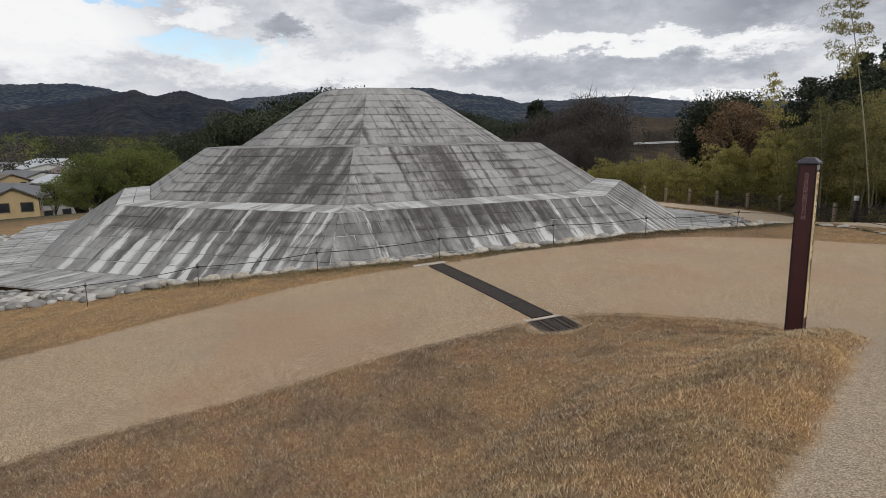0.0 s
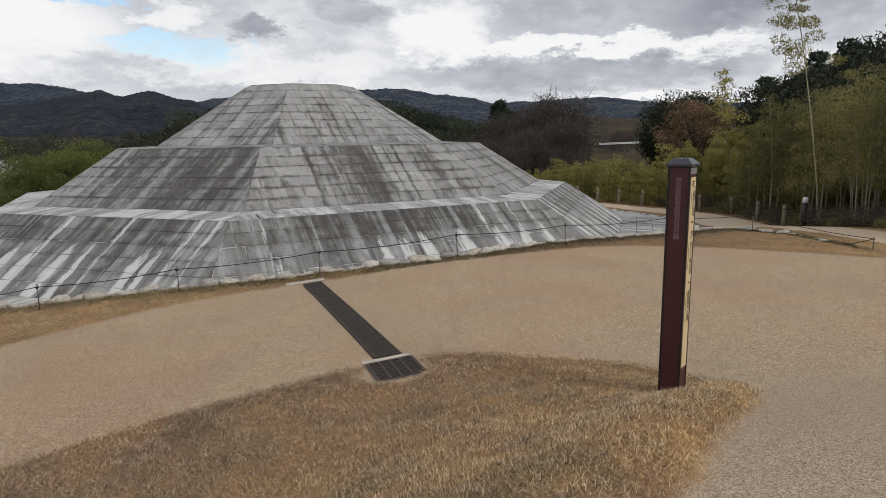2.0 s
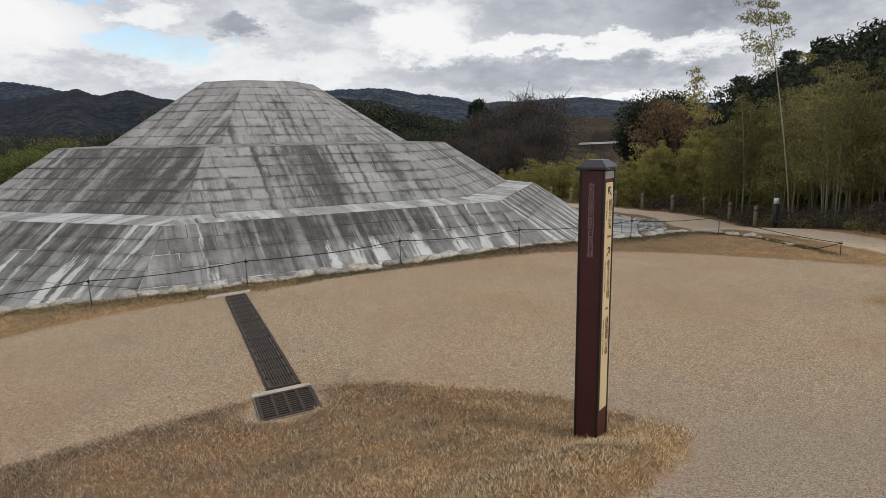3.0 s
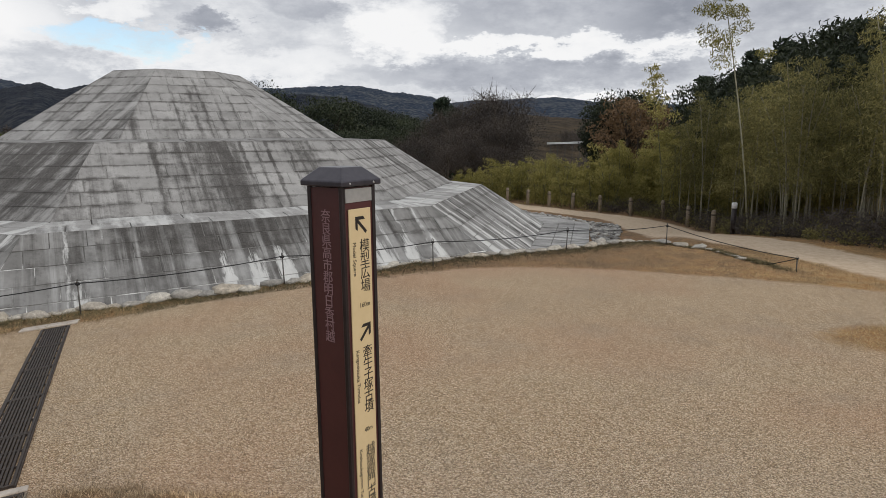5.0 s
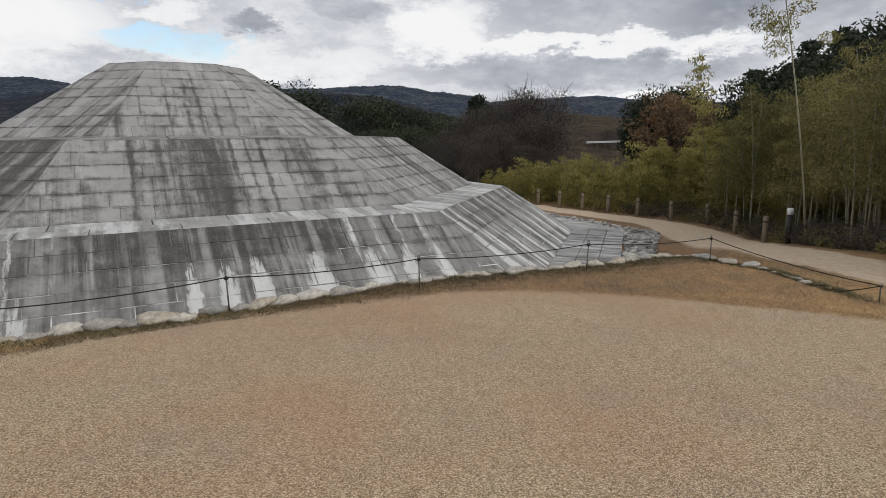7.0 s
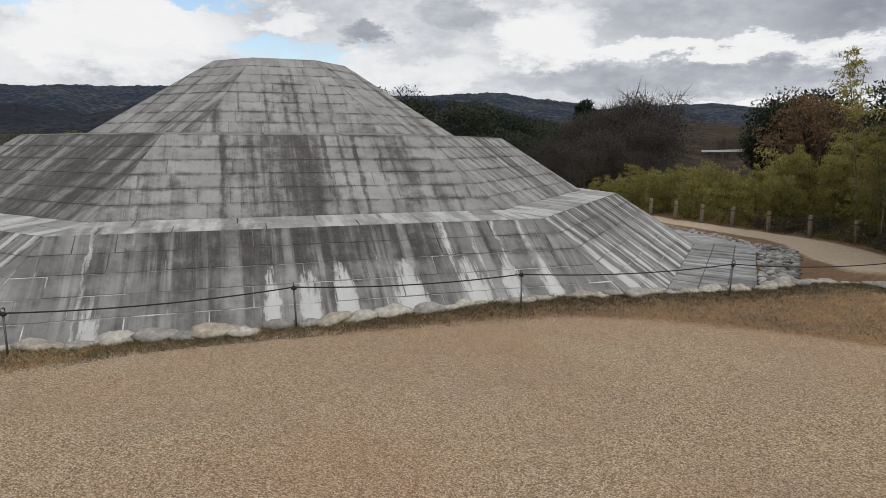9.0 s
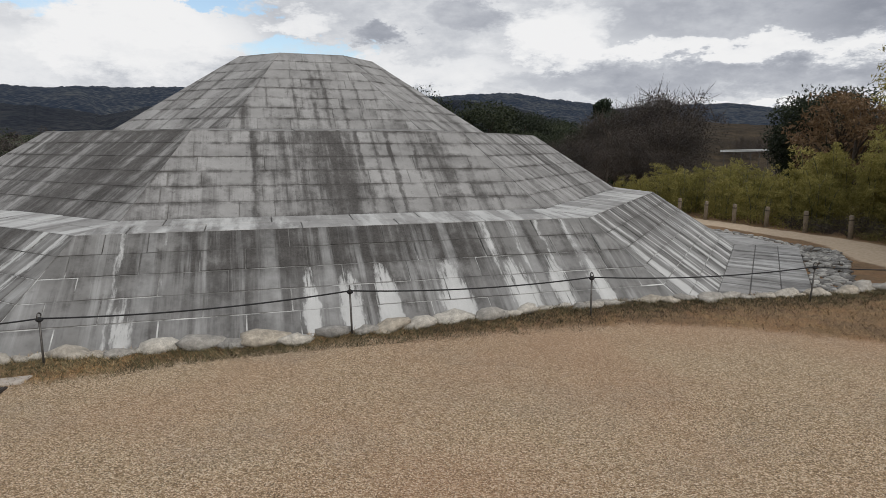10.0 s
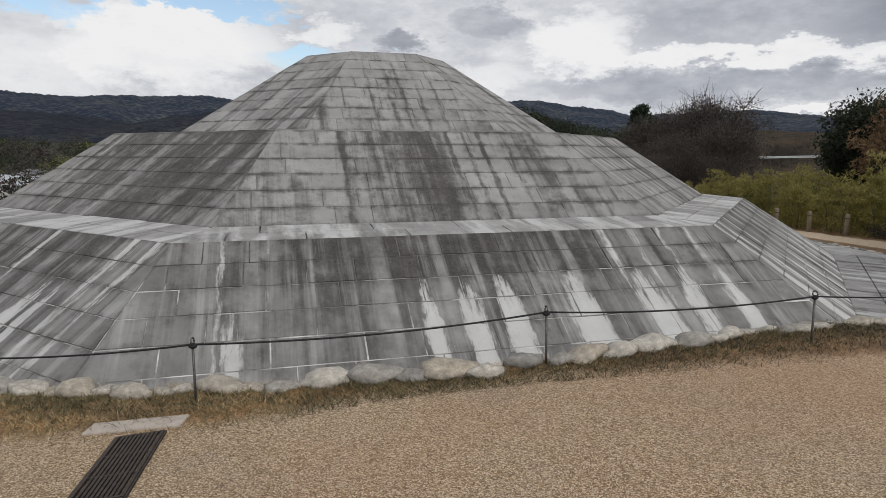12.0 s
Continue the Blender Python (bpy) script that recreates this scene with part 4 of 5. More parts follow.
def lettering(name, text, size, material, parent, m, upright=True, pitch=1.12, align="CENTER"):
    """Words cut as flat mesh letters; upright words run down, a letter a line."""
    cu = bpy.data.curves.new(name, "FONT")
    cu.body = "\n".join(text) if upright else text
    cu.size, cu.align_x, cu.align_y, cu.space_line = size, align, "TOP", pitch
    cu.extrude = 0.0006
    tmp = bpy.data.objects.new(name, cu)
    scene.collection.objects.link(tmp)
    bpy.context.view_layer.update()
    me = bpy.data.meshes.new_from_object(tmp.evaluated_get(bpy.context.evaluated_depsgraph_get()))
    bpy.data.objects.remove(tmp)
    bpy.data.curves.remove(cu)
    me.materials.clear()
    me.materials.append(material)
    ob = new(name, me)
    ob.parent = parent
    ob.matrix_basis = m
    return ob


POST_W, POST_H = 0.144, 1.487


def sign_post():
    base = (3.183, 5.40)
    z = 0.199
    p = thing("sign_post", "square maroon sign post with cream direction panel on grass", "sign post", pose(base[0], base[1], z, 0, 0, -41.5))
    # local: -y is the maroon face with the place name, +x the cream face
    w = POST_W / 2
    bm = bmesh.new()
    box(bm, -w + 0.012, -w + 0.004, -0.15, w - 0.004, w - 0.012, POST_H)
    part("shaft", bm, MAROON, p)
    for sx in (-1, 1):
        for sy in (-1, 1):
            bm = bmesh.new()
            e = 0.014
            box(bm, sx * w - (e if sx > 0 else 0), sy * w - (e if sy > 0 else 0), -0.15, sx * w + (0 if sx > 0 else e), sy * w + (0 if sy > 0 else e), POST_H + 0.004)
            soft(part("corner_rail", bm, FRAME, p), 0.003)
    bm = bmesh.new()
    c = w + 0.013
    lo = [bm.verts.new((x, y, POST_H + 0.004)) for x, y in ((-c, -c), (c, -c), (c, c), (-c, c))]
    mid = [bm.verts.new((x, y, POST_H + 0.020)) for x, y in ((-c, -c), (c, -c), (c, c), (-c, c))]
    t = 0.045
    hi = [bm.verts.new((x, y, POST_H + 0.058)) for x, y in ((-t, -t), (t, -t), (t, t), (-t, t))]
    for a, b in ((lo, mid), (mid, hi)):
        for i in range(4):
            bm.faces.new((a[i], a[(i + 1) % 4], b[(i + 1) % 4], b[i]))
    bm.faces.new(hi), bm.faces.new(lo[::-1])
    soft(part("cap", bm, CAP, p, "dark metal hipped cap"), 0.003)
    # bolts under the cap
    for x in (-w * 0.7, w * 0.7):
        bm = bmesh.new()
        bmesh.ops.create_icosphere(bm, subdivisions=1, radius=0.004, matrix=Matrix.Translation((w + 0.013, x, POST_H + 0.012)))
        part("bolt", bm, SILVER, p)
    # cream panel on +x
    f = pose(w - 0.004, 0, 0, 90, 0, 90)          # x along +y, y up, z out
    pw = 0.094
    bm = bmesh.new()
    box(bm, -pw / 2, 0.13, 0.0, pw / 2, POST_H - 0.064, 0.005)
    ob = soft(part("panel", bm, CREAM, p, "cream direction panel"), 0.002)
    ob.matrix_basis = f
    panel = ob
    bm = bmesh.new()
    box(bm, -w + 0.016, POST_H - 0.044, 0.0, w - 0.016, POST_H - 0.004, 0.003)
    ob = part("silver_band", bm, SILVER, p, "worn silver band")
    ob.matrix_basis = f

    def arrow(cx, cy, s, left):
        bm = bmesh.new()
        d = -1 if left else 1
        def quad(pts):
            vs = [bm.verts.new((cx + d * a * s, cy + b * s, 0.0055)) for a, b in pts]
            vs = vs if d > 0 else vs[::-1]
            bm.faces.new(vs)
        quad(((-0.50, -0.42), (-0.36, -0.56), (0.42, 0.22), (0.28, 0.36)))
        quad(((-0.35, 0.30), (0.50, 0.30), (0.50, 0.50), (-0.18, 0.50)))
        quad(((0.30, -0.36), (0.50, -0.22), (0.50, 0.30), (0.30, 0.30)))
        o2 = part("arrow", bm, INK, panel)
        return o2

    top = POST_H - 0.064
    at = lambda x, y: Matrix.Translation((x, y, 0.0052))
    down = lambda x, y: Matrix.Translation((x, y, 0.0052)) @ pose(0, 0, 0, 0, 0, -90)
    arrow(0.004, top - 0.048, 0.050, True)
    lettering("lettering", "模型広場", 0.044, INK, panel, at(0.016, top - 0.094), pitch=0.93)
    lettering("lettering", "Model Square", 0.0185, INK, panel, down(-0.019, top - 0.098), False, align="LEFT")
    lettering("lettering", "160m", 0.021, INK, panel, at(0.010, top - 0.285), False)
    arrow(0.008, top - 0.380, 0.050, False)
    lettering("lettering", "牽牛子塚古墳", 0.044, INK, panel, at(0.016, top - 0.428), pitch=0.82)
    lettering("lettering", "Kengoshizuka Tumulus", 0.0185, INK, panel, down(-0.019, top - 0.432), False, align="LEFT")
    lettering("lettering", "40m", 0.021, INK, panel, at(0.010, top - 0.692), False)
    lettering("lettering", "越塚御門古墳", 0.044, INK, panel, at(0.016, top - 0.755), pitch=0.82)
    lettering("lettering", "Koshitsukagomon Tumulus", 0.0185, INK, panel, down(-0.019, top - 0.759), False, align="LEFT")
    m = pose(0, -w + 0.004, 0, 90, 0, 0) @ Matrix.Translation((0.0, POST_H - 0.066, 0.0007))
    lettering("place_name", "奈良県高市郡明日香村越", 0.041, WHITE_INK, p, m, pitch=0.90)


sign_post()


# ---- dry grass blades
WITHERED = [(0.16, (0.045, 0.031, 0.022)), (0.42, (0.25, 0.178, 0.115)), (0.7, (0.47, 0.35, 0.235)), (0.95, (0.76, 0.61, 0.45))]
def blades(name, label, pts, lo, hi, wid, seed, colours, flat=0.5):
    rnd = np.random.RandomState(seed)
    n = len(pts)
    x, y = pts[:, 0], pts[:, 1]
    z = ground_height(x, y) + lawn_rise(x, y) + smoothstep(0.0, 0.22, lawn_tongue(x, y)) * turf_lumps(x, y) + smoothstep(0.0, 0.3, bank_grass(x, y)) * (0.015 + turf_lumps(x, y)) + 0.010 + 0.018 * smoothstep(0.3, 0.08, np.abs(lawn_tongue(x, y) - 0.05))
    a, ln = rnd.uniform(0, 2 * pi, n), rnd.uniform(lo, hi, n) * (1 + 0.25 * np.sin(7.1 * x + 2.1 * np.sin(5.3 * y)) * np.sin(8.7 * y + 1.7 * np.sin(4.1 * x)))
    lean = rnd.uniform(flat, 1.45, n)
    dx, dy, dz = np.cos(a) * np.sin(lean) * ln, np.sin(a) * np.sin(lean) * ln, np.cos(lean) * ln
    b = a + pi / 2 + rnd.uniform(-0.4, 0.4, n)
    wx, wy = np.cos(b) * wid / 2, np.sin(b) * wid / 2
    p0 = np.stack([x - wx, y - wy, z - 0.012], 1)
    p1 = np.stack([x + wx, y + wy, z - 0.012], 1)
    p2 = np.stack([x + dx, y + dy, z + dz], 1)
    co = np.stack([p0, p1, p2], 1).reshape(-1, 3)
    me = bpy.data.meshes.new(name)
    me.from_pydata(co.tolist(), [], np.arange(3 * n).reshape(-1, 3).tolist())
    m = Mat(name, 0.75, 0.0, 0.2)
    share, r = golden_share(m, m.obj()), m.island()
    m.color(thatch(m, m.obj(), m.mix(share, m.ramp(r, WITHERED), m.ramp(r, colours))) if name == "dry_lawn" else m.ramp(m.math("ADD", m.math("MULTIPLY", r, 0.6), m.math("MULTIPLY", share, 0.4)), colours))
    me.materials.append(m.mat)
    tagged(new(name, me), label, "grass", kind="stuff")


STRAW = [(0.12, (0.070, 0.052, 0.029)), (0.35, (0.33, 0.235, 0.122)), (0.65, (0.58, 0.43, 0.235)), (0.95, (0.82, 0.65, 0.41))]
rs = np.random.RandomState(11)
cand = np.stack([rs.uniform(-5.5, 4.0, 1100000), rs.uniform(0.6, 7.0, 1100000)], 1)
cand = cand[lawn_tongue(cand[:, 0], cand[:, 1]) > rs.uniform(-0.04, 0.10, len(cand))]
blades("dry_lawn", "short dry straw-coloured winter lawn", cand[:480000], 0.012, 0.034, 0.0026, 3, STRAW, 1.12)
blades("dry_lawn", "long pale dry stalks lying on the winter lawn", cand[480000:483000], 0.05, 0.10, 0.0028, 9, STRAW, 1.4)
cand = np.stack([rs.uniform(-9, 11.5, 420000), rs.uniform(6, 15.5, 420000)], 1)
keep_b = (bank_grass(cand[:, 0], cand[:, 1]) > rs.uniform(-0.05, 0.12, len(cand))) & (cand[:, 1] < np.interp(cand[:, 0], BANK_X, BANK_Y) + 0.1) & (walk_path(cand[:, 0], cand[:, 1]) < 0)
blades("bank_grass", "thin dry golden-brown grass on the bank", cand[keep_b][:150000], 0.02, 0.06, 0.005, 4,
       [(0.05, (0.10, 0.068, 0.043)), (0.35, (0.25, 0.175, 0.108)), (0.65, (0.45, 0.315, 0.168)), (0.95, (0.62, 0.46, 0.25))], 1.0)

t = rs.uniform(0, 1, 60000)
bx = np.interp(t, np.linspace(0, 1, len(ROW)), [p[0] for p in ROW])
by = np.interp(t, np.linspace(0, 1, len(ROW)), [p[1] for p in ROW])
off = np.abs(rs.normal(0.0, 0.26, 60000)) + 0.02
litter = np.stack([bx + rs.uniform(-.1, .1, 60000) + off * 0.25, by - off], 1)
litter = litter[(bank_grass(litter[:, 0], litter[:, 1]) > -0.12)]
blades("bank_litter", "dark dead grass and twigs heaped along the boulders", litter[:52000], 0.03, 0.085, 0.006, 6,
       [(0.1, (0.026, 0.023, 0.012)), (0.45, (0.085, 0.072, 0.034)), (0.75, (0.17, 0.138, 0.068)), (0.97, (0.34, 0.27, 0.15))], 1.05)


# ---------------------------------------------------------------- far land
def ridge(name, label, bear, elev, dist, depth, mats, foot=-20.0, rough=0.25, seed=0.0, cols=900, rows=14):
    """A range of hills: its skyline by bearing and height angle, falling towards the eye."""
    bm = bmesh.new()
    b0, b1 = bear[0], bear[-1]
    grid = []
    for j in range(rows + 1):
        t = j / rows
        line = []
        for i in range(cols + 1):
            b = b0 + (b1 - b0) * i / cols
            e = float(np.interp(b, bear, elev))
            e += rough * (noise.noise(Vector((b * 0.9, seed, 0))) * 0.5 + noise.noise(Vector((b * 3.1, seed, 1))) * 0.25 + noise.noise(Vector((b * 9.0, seed, 2))) * 0.30 + noise.noise(Vector((b * 21.0, seed, 3))) * 0.22)
            d = dist - depth * (1 - t)
            top = 1.6 + dist * tan(radians(e))
            q = 1 - (1 - t) ** 1.5
            spur = noise.noise(Vector((b * 0.22, t * 1.6, seed + 5))) * 0.42 + noise.noise(Vector((b * 0.6 + 3 * t, t * 3.0, seed + 6))) * 0.16 + noise.noise(Vector((b * 1.6, t * 9.0, seed + 7))) * 0.05
            z = foot + (top - foot) * q + (top - foot) * 0.5 * spur * (1 - t) * min(1, 4 * t)
            r = radians(b)
            line.append(bm.verts.new((sin(r) * d, cos(r) * d, z)))
        grid.append(line)
    for j in range(rows):
        for i in range(cols):
            f = bm.faces.new((grid[j][i], grid[j][i + 1], grid[j + 1][i + 1], grid[j + 1][i]))
            f.smooth = True
    return tagged(part(name, bm, mats), label, "mountain", kind="structure")


def wooded(name, a, b, c, scale, bump):
    m = Mat(name, 0.95, 0.0, 0.05)
    v = m.obj()
    f = m.math("ADD", m.math("MULTIPLY", m.noise(v, scale, 6, 0.65), 0.6), m.math("MULTIPLY", m.voronoi(v, scale * 9), 0.45))
    tint = m.ramp(m.noise(m.mapped(v, loc=(40, 10, 0)), scale * 0.5, 5, 0.7), [(0.48, 0.0), (0.66, 0.24)])
    rust = tuple(k * 0.9 + 0.022 * w for k, w in zip(b, (1.3, 0.8, 0.4)))
    m.color(m.mix(tint, m.ramp(f, [(0.3, a), (0.5, b), (0.72, c)]), rust))
    m.bump(m.noise(v, scale * 7, 6, 0.7), 0.9, bump)
    return m.mat


# The blue of the air between is put into both range colours.
HAZE = wooded("haze_blue_range", (0.030, 0.046, 0.082), (0.055, 0.075, 0.113), (0.170, 0.180, 0.185), 0.008, 60)
NEAR_HAZE = wooded("haze_dark_range", (0.018, 0.024, 0.038), (0.034, 0.042, 0.058), (0.078, 0.082, 0.088), 0.012, 26)
BROWN = wooded("brown_hill", (0.035, 0.030, 0.024), (0.065, 0.052, 0.038), (0.11, 0.085, 0.055), 0.03, 6)
ridge("backdrop_far_range", "distant wooded mountain range in painted haze blue", [-75, -60, -50, -45, -42, -40, -35, -32, -30, -28, -26.5, -22, -19, -17.6, -15, -12.8, -9, -5, -1.2, 0.9, 3.4, 5.2, 7.2, 9, 11, 14.4, 16.8, 20.5, 24, 34, 60],
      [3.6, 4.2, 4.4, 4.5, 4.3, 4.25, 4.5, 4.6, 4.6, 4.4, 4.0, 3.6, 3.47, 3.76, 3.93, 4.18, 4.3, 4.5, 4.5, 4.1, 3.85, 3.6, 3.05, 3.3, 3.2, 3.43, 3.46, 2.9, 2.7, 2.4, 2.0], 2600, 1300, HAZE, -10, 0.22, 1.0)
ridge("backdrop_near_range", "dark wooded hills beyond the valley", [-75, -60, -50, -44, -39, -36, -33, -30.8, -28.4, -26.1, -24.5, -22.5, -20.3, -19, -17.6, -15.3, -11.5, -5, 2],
      [2.2, 2.6, 2.9, 3.0, 2.7, 2.3, 2.9, 3.1, 3.75, 4.3, 3.8, 4.3, 3.7, 3.45, 2.8, 1.9, 0.6, -0.4, -1.0], 1500, 900, NEAR_HAZE, -14, 0.2, 7.0)
ridge("backdrop_brown_hill", "low brown winter hill behind the trees", [-8, -4, 0, 4, 9, 14, 18, 22, 28, 34, 45, 60, 75], [-6, -1.6, 0.2, 1.0, 1.5, 2.0, 1.7, 1.5, 2.2, 2.6, 3.0, 2.0, -3], 260, 160, BROWN, -8, 0.3, 3.0, 240, 10)
ridge("backdrop_wooded_hill", "near hill under dark evergreen wood", [-34, -28, -24.5, -21.8, -19, -17, -14, -11, -8, -5, -2, 1, 4, 7], [-7, -4.5, -1.8, 0.5, 1.6, 2.4, 2.9, 3.5, 3.8, 3.9, 3.6, 2.9, 1.9, 0.8], 210, 120, NEAR_HAZE, -15, 0.2, 11.0, 240, 10)

# ---------------------------------------------------------------- trees
BARK = speckled("bark", (0.035, 0.028, 0.022), (0.10, 0.08, 0.06), 9, 0.9)
CULM = speckled("bamboo_culm", (0.07, 0.075, 0.035), (0.17, 0.17, 0.09), 6, 0.55)
LEAF = {
    "cedar": foliage("cedar_needles", (0.012, 0.020, 0.012), (0.028, 0.042, 0.024), (0.052, 0.070, 0.036), 0.15),
    "oak": foliage("evergreen_leaves", (0.013, 0.019, 0.011), (0.031, 0.040, 0.021), (0.064, 0.072, 0.036), 0.2),
    "bare": foliage("winter_twigs", (0.034, 0.029, 0.027), (0.060, 0.050, 0.045), (0.098, 0.080, 0.067), 0.1),
    "bamboo": foliage("bamboo_leaves", (0.125, 0.120, 0.036), (0.28, 0.25, 0.074), (0.48, 0.42, 0.16), 0.5),
    # Darker copy of the bamboo leaves: the grove's shade is put into the colour.
    "dim_bamboo": foliage("shade_painted_bamboo_leaves", (0.060, 0.060, 0.025), (0.165, 0.155, 0.060), (0.40, 0.35, 0.135), 0.45),
    "grove": foliage("green_bamboo_leaves", (0.050, 0.064, 0.018), (0.118, 0.136, 0.036), (0.24, 0.25, 0.074), 0.45),
    "rust": foliage("rusty_leaves", (0.105, 0.066, 0.036), (0.215, 0.138, 0.074), (0.34, 0.225, 0.125), 0.35),
}


def leaf_cloud(rng, centres, radii, count, size, aspect=0.35, droop=0.3):
    """Many small leaves scattered through clumps, as vertex and face lists."""
    n = count
    k = rng.randint(0, len(centres), n)
    d = rng.normal(size=(n, 3))
    d /= np.linalg.norm(d, axis=1, keepdims=True)
    r = rng.uniform(0.25, 1.0, (n, 1)) ** 0.5
    p = centres[k] + d * r * radii[k]
    a = rng.normal(size=(n, 3))
    a[:, 2] -= droop
    a /= np.linalg.norm(a, axis=1, keepdims=True)
    b = np.cross(a, rng.normal(size=(n, 3)))
    b /= np.linalg.norm(b, axis=1, keepdims=True) + 1e-9
    s = size * rng.uniform(0.6, 1.4, (n, 1))
    a, b = a * s, b * s * aspect
    co = np.stack([p - a, p + b, p + a, p - b], 1).reshape(-1, 3)
    return co


def leaves_part(name, co, material, parent):
    me = bpy.data.meshes.new(name)
    n = len(co) // 4
    me.from_pydata(co.tolist(), [], np.arange(4 * n).reshape(-1, 4).tolist())
    me.materials.append(material)
    ob = new(name, me)
    ob.parent = parent
    return ob


def tree(name, label, leaf, height, spread, seed, clumps=26, leaves=2600, size=0.16, conifer=False, sparse=False):
    rng = np.random.RandomState(seed)
    t = thing(name, label, "tree")
    bm = bmesh.new()
    lean = rng.uniform(-0.06, 0.06, 2) * height
    trunk = [(lean[0] * s * s, lean[1] * s * s, height * 0.9 * s - (0.3 if s == 0 else 0)) for s in np.linspace(0, 1, 6)]
    tube(bm, trunk, [0.028 * height * (1 - 0.85 * s) for s in np.linspace(0, 1, 6)], 7)
    part("trunk", bm, BARK, t)
    cen, rad = [], []
    for i in range(clumps):
        s = rng.uniform(0.22 if conifer else 0.38, 1.0)
        a = rng.uniform(0, 2 * pi)
        if conifer:
            w = spread * (1.06 - s) * rng.uniform(0.45, 1.0)
        else:
            w = spread * sqrt(max(0.05, 1 - ((s - 0.66) / 0.42) ** 2)) * rng.uniform(0.25, 1.0)
        c = Vector((lean[0] * s * s + cos(a) * w, lean[1] * s * s + sin(a) * w, height * s))
        cen.append(tuple(c))
        q = spread * (0.22 if conifer else rng.uniform(0.24, 0.42))
        rad.append((q, q, q * (0.55 if conifer else 0.75)))
        if i % 2 == 0:
            bm = bmesh.new()
            s0 = max(0.15, s - (0.05 if conifer else 0.28))
            o = Vector((lean[0] * s0 * s0, lean[1] * s0 * s0, height * 0.9 * s0))
            tube(bm, [o, o.lerp(c, 0.55) + Vector((0, 0, 0.03 * height)), c], [0.011 * height, 0.007 * height, 0.003 * height], 5)
            part("limb", bm, BARK, t)
    if sparse:
        bm = bmesh.new()
        for i in range(150):
            k = rng.randint(len(cen))
            c = Vector(cen[k])
            d = Vector(rng.normal(size=3))
            d.z = abs(d.z) + 0.4
            d.normalize()
            tube(bm, [c, c + d * spread * 0.28, c + d * spread * 0.5 + Vector(rng.normal(size=3)) * 0.1], [0.02, 0.012, 0.004], 3, False)
        part("twig_spray", bm, BARK, t)["kind"] = "stuff"
    leaves_part("crown", leaf_cloud(rng, np.array(cen), np.array(rad), leaves, size), LEAF[leaf], t)
    return t


def bamboo(name, label, leaf, height, seed, culms=4, leaves=1500, size=0.11, bare=0.28, spread=0.9, lean=None, stalk=None):
    rng = np.random.RandomState(seed)
    t = thing(name, label, "bamboo", group="bamboo grove")
    cen, rad = [], []
    for c in range(culms):
        x, y = rng.uniform(-0.5, 0.5, 2) if culms > 1 else (0.0, 0.0)
        h = height * (rng.uniform(0.72, 1.0) if culms > 1 else 1.0)
        lx, ly = rng.uniform(-0.14, 0.14, 2) * h
        if lean:
            lx, ly = lean
        bend = 1.15 if lean else 2.0
        pts = [(x + lx * s ** bend * 1.3, y + ly * s ** bend * 1.3, h * (s - 0.10 * s ** 3) - (0.2 if s == 0 else 0)) for s in np.linspace(0, 1, 8)]
        bm = bmesh.new()
        tube(bm, pts, [0.024 * (1 - 0.8 * s) + 0.004 for s in np.linspace(0, 1, 8)], 6)
        part("culm", bm, stalk or CULM, t)
        for s in np.linspace(bare, 1.0, 11):
            i = min(6, int(s * 7))
            p = Vector(pts[i]).lerp(Vector(pts[i + 1]), s * 7 - i)
            for _ in range(3):
                a, w = rng.uniform(0, 2 * pi), spread * rng.uniform(0.2, 0.8) * (1.15 - 0.75 * s)
                cen.append((p.x + cos(a) * w, p.y + sin(a) * w, p.z + rng.uniform(-0.25, 0.1)))
                q = spread * rng.uniform(0.22, 0.42) * (1.1 - 0.55 * s)
                rad.append((q, q, q * 0.55))
    leaves_part("foliage", leaf_cloud(rng, np.array(cen), np.array(rad), leaves, size, 0.20, 0.7), LEAF[leaf], t)
    return t


def polar(eye, b, d):
    r = radians(b)
    return eye[0] + sin(r) * d, eye[1] + cos(r) * d


def scatter(protos, places, rnd, lo=0.85, hi=1.15, sink=0.0):
    """Copies of the trees at the places; the first of each kind stands at the first places itself."""
    for i, (x, y, s) in enumerate(places):
        src = protos[i % len(protos)]
        k = s * rnd.uniform(lo, hi)
        m = pose(x, y, gz(x, y) - sink, 0, 0, rnd.uniform(0, 360)) @ Matrix.Diagonal((k, k, k, 1))
        if i < len(protos):
            src.matrix_basis = m
        else:
            ob = copy_thing(src, Matrix.Identity(4))
            ob.matrix_basis = m


rnd = random.Random(17)
E4 = (3.9, 4.8)
# bamboo grove behind the walk
FENCE_LINE = [(13.93, 20.6), (13.88, 21.75), (14.4, 24.35), (14.48, 26.4), (13.64, 27.57), (12.81, 28.81), (12.05, 30.2), (11.22, 31.1), (10.5, 32.24), (9.8, 33.5)]


def fence_x(y):
    ys = [p[1] for p in FENCE_LINE]
    xs = [p[0] for p in FENCE_LINE]
    if y < ys[0]:
        return float(np.interp(y, [8.0, 14.6, 18.1, 20.6], [12.9, 12.3, 13.0, 13.93]))
    return float(np.interp(y, ys, xs)) - max(0.0, y - ys[-1]) * 0.58


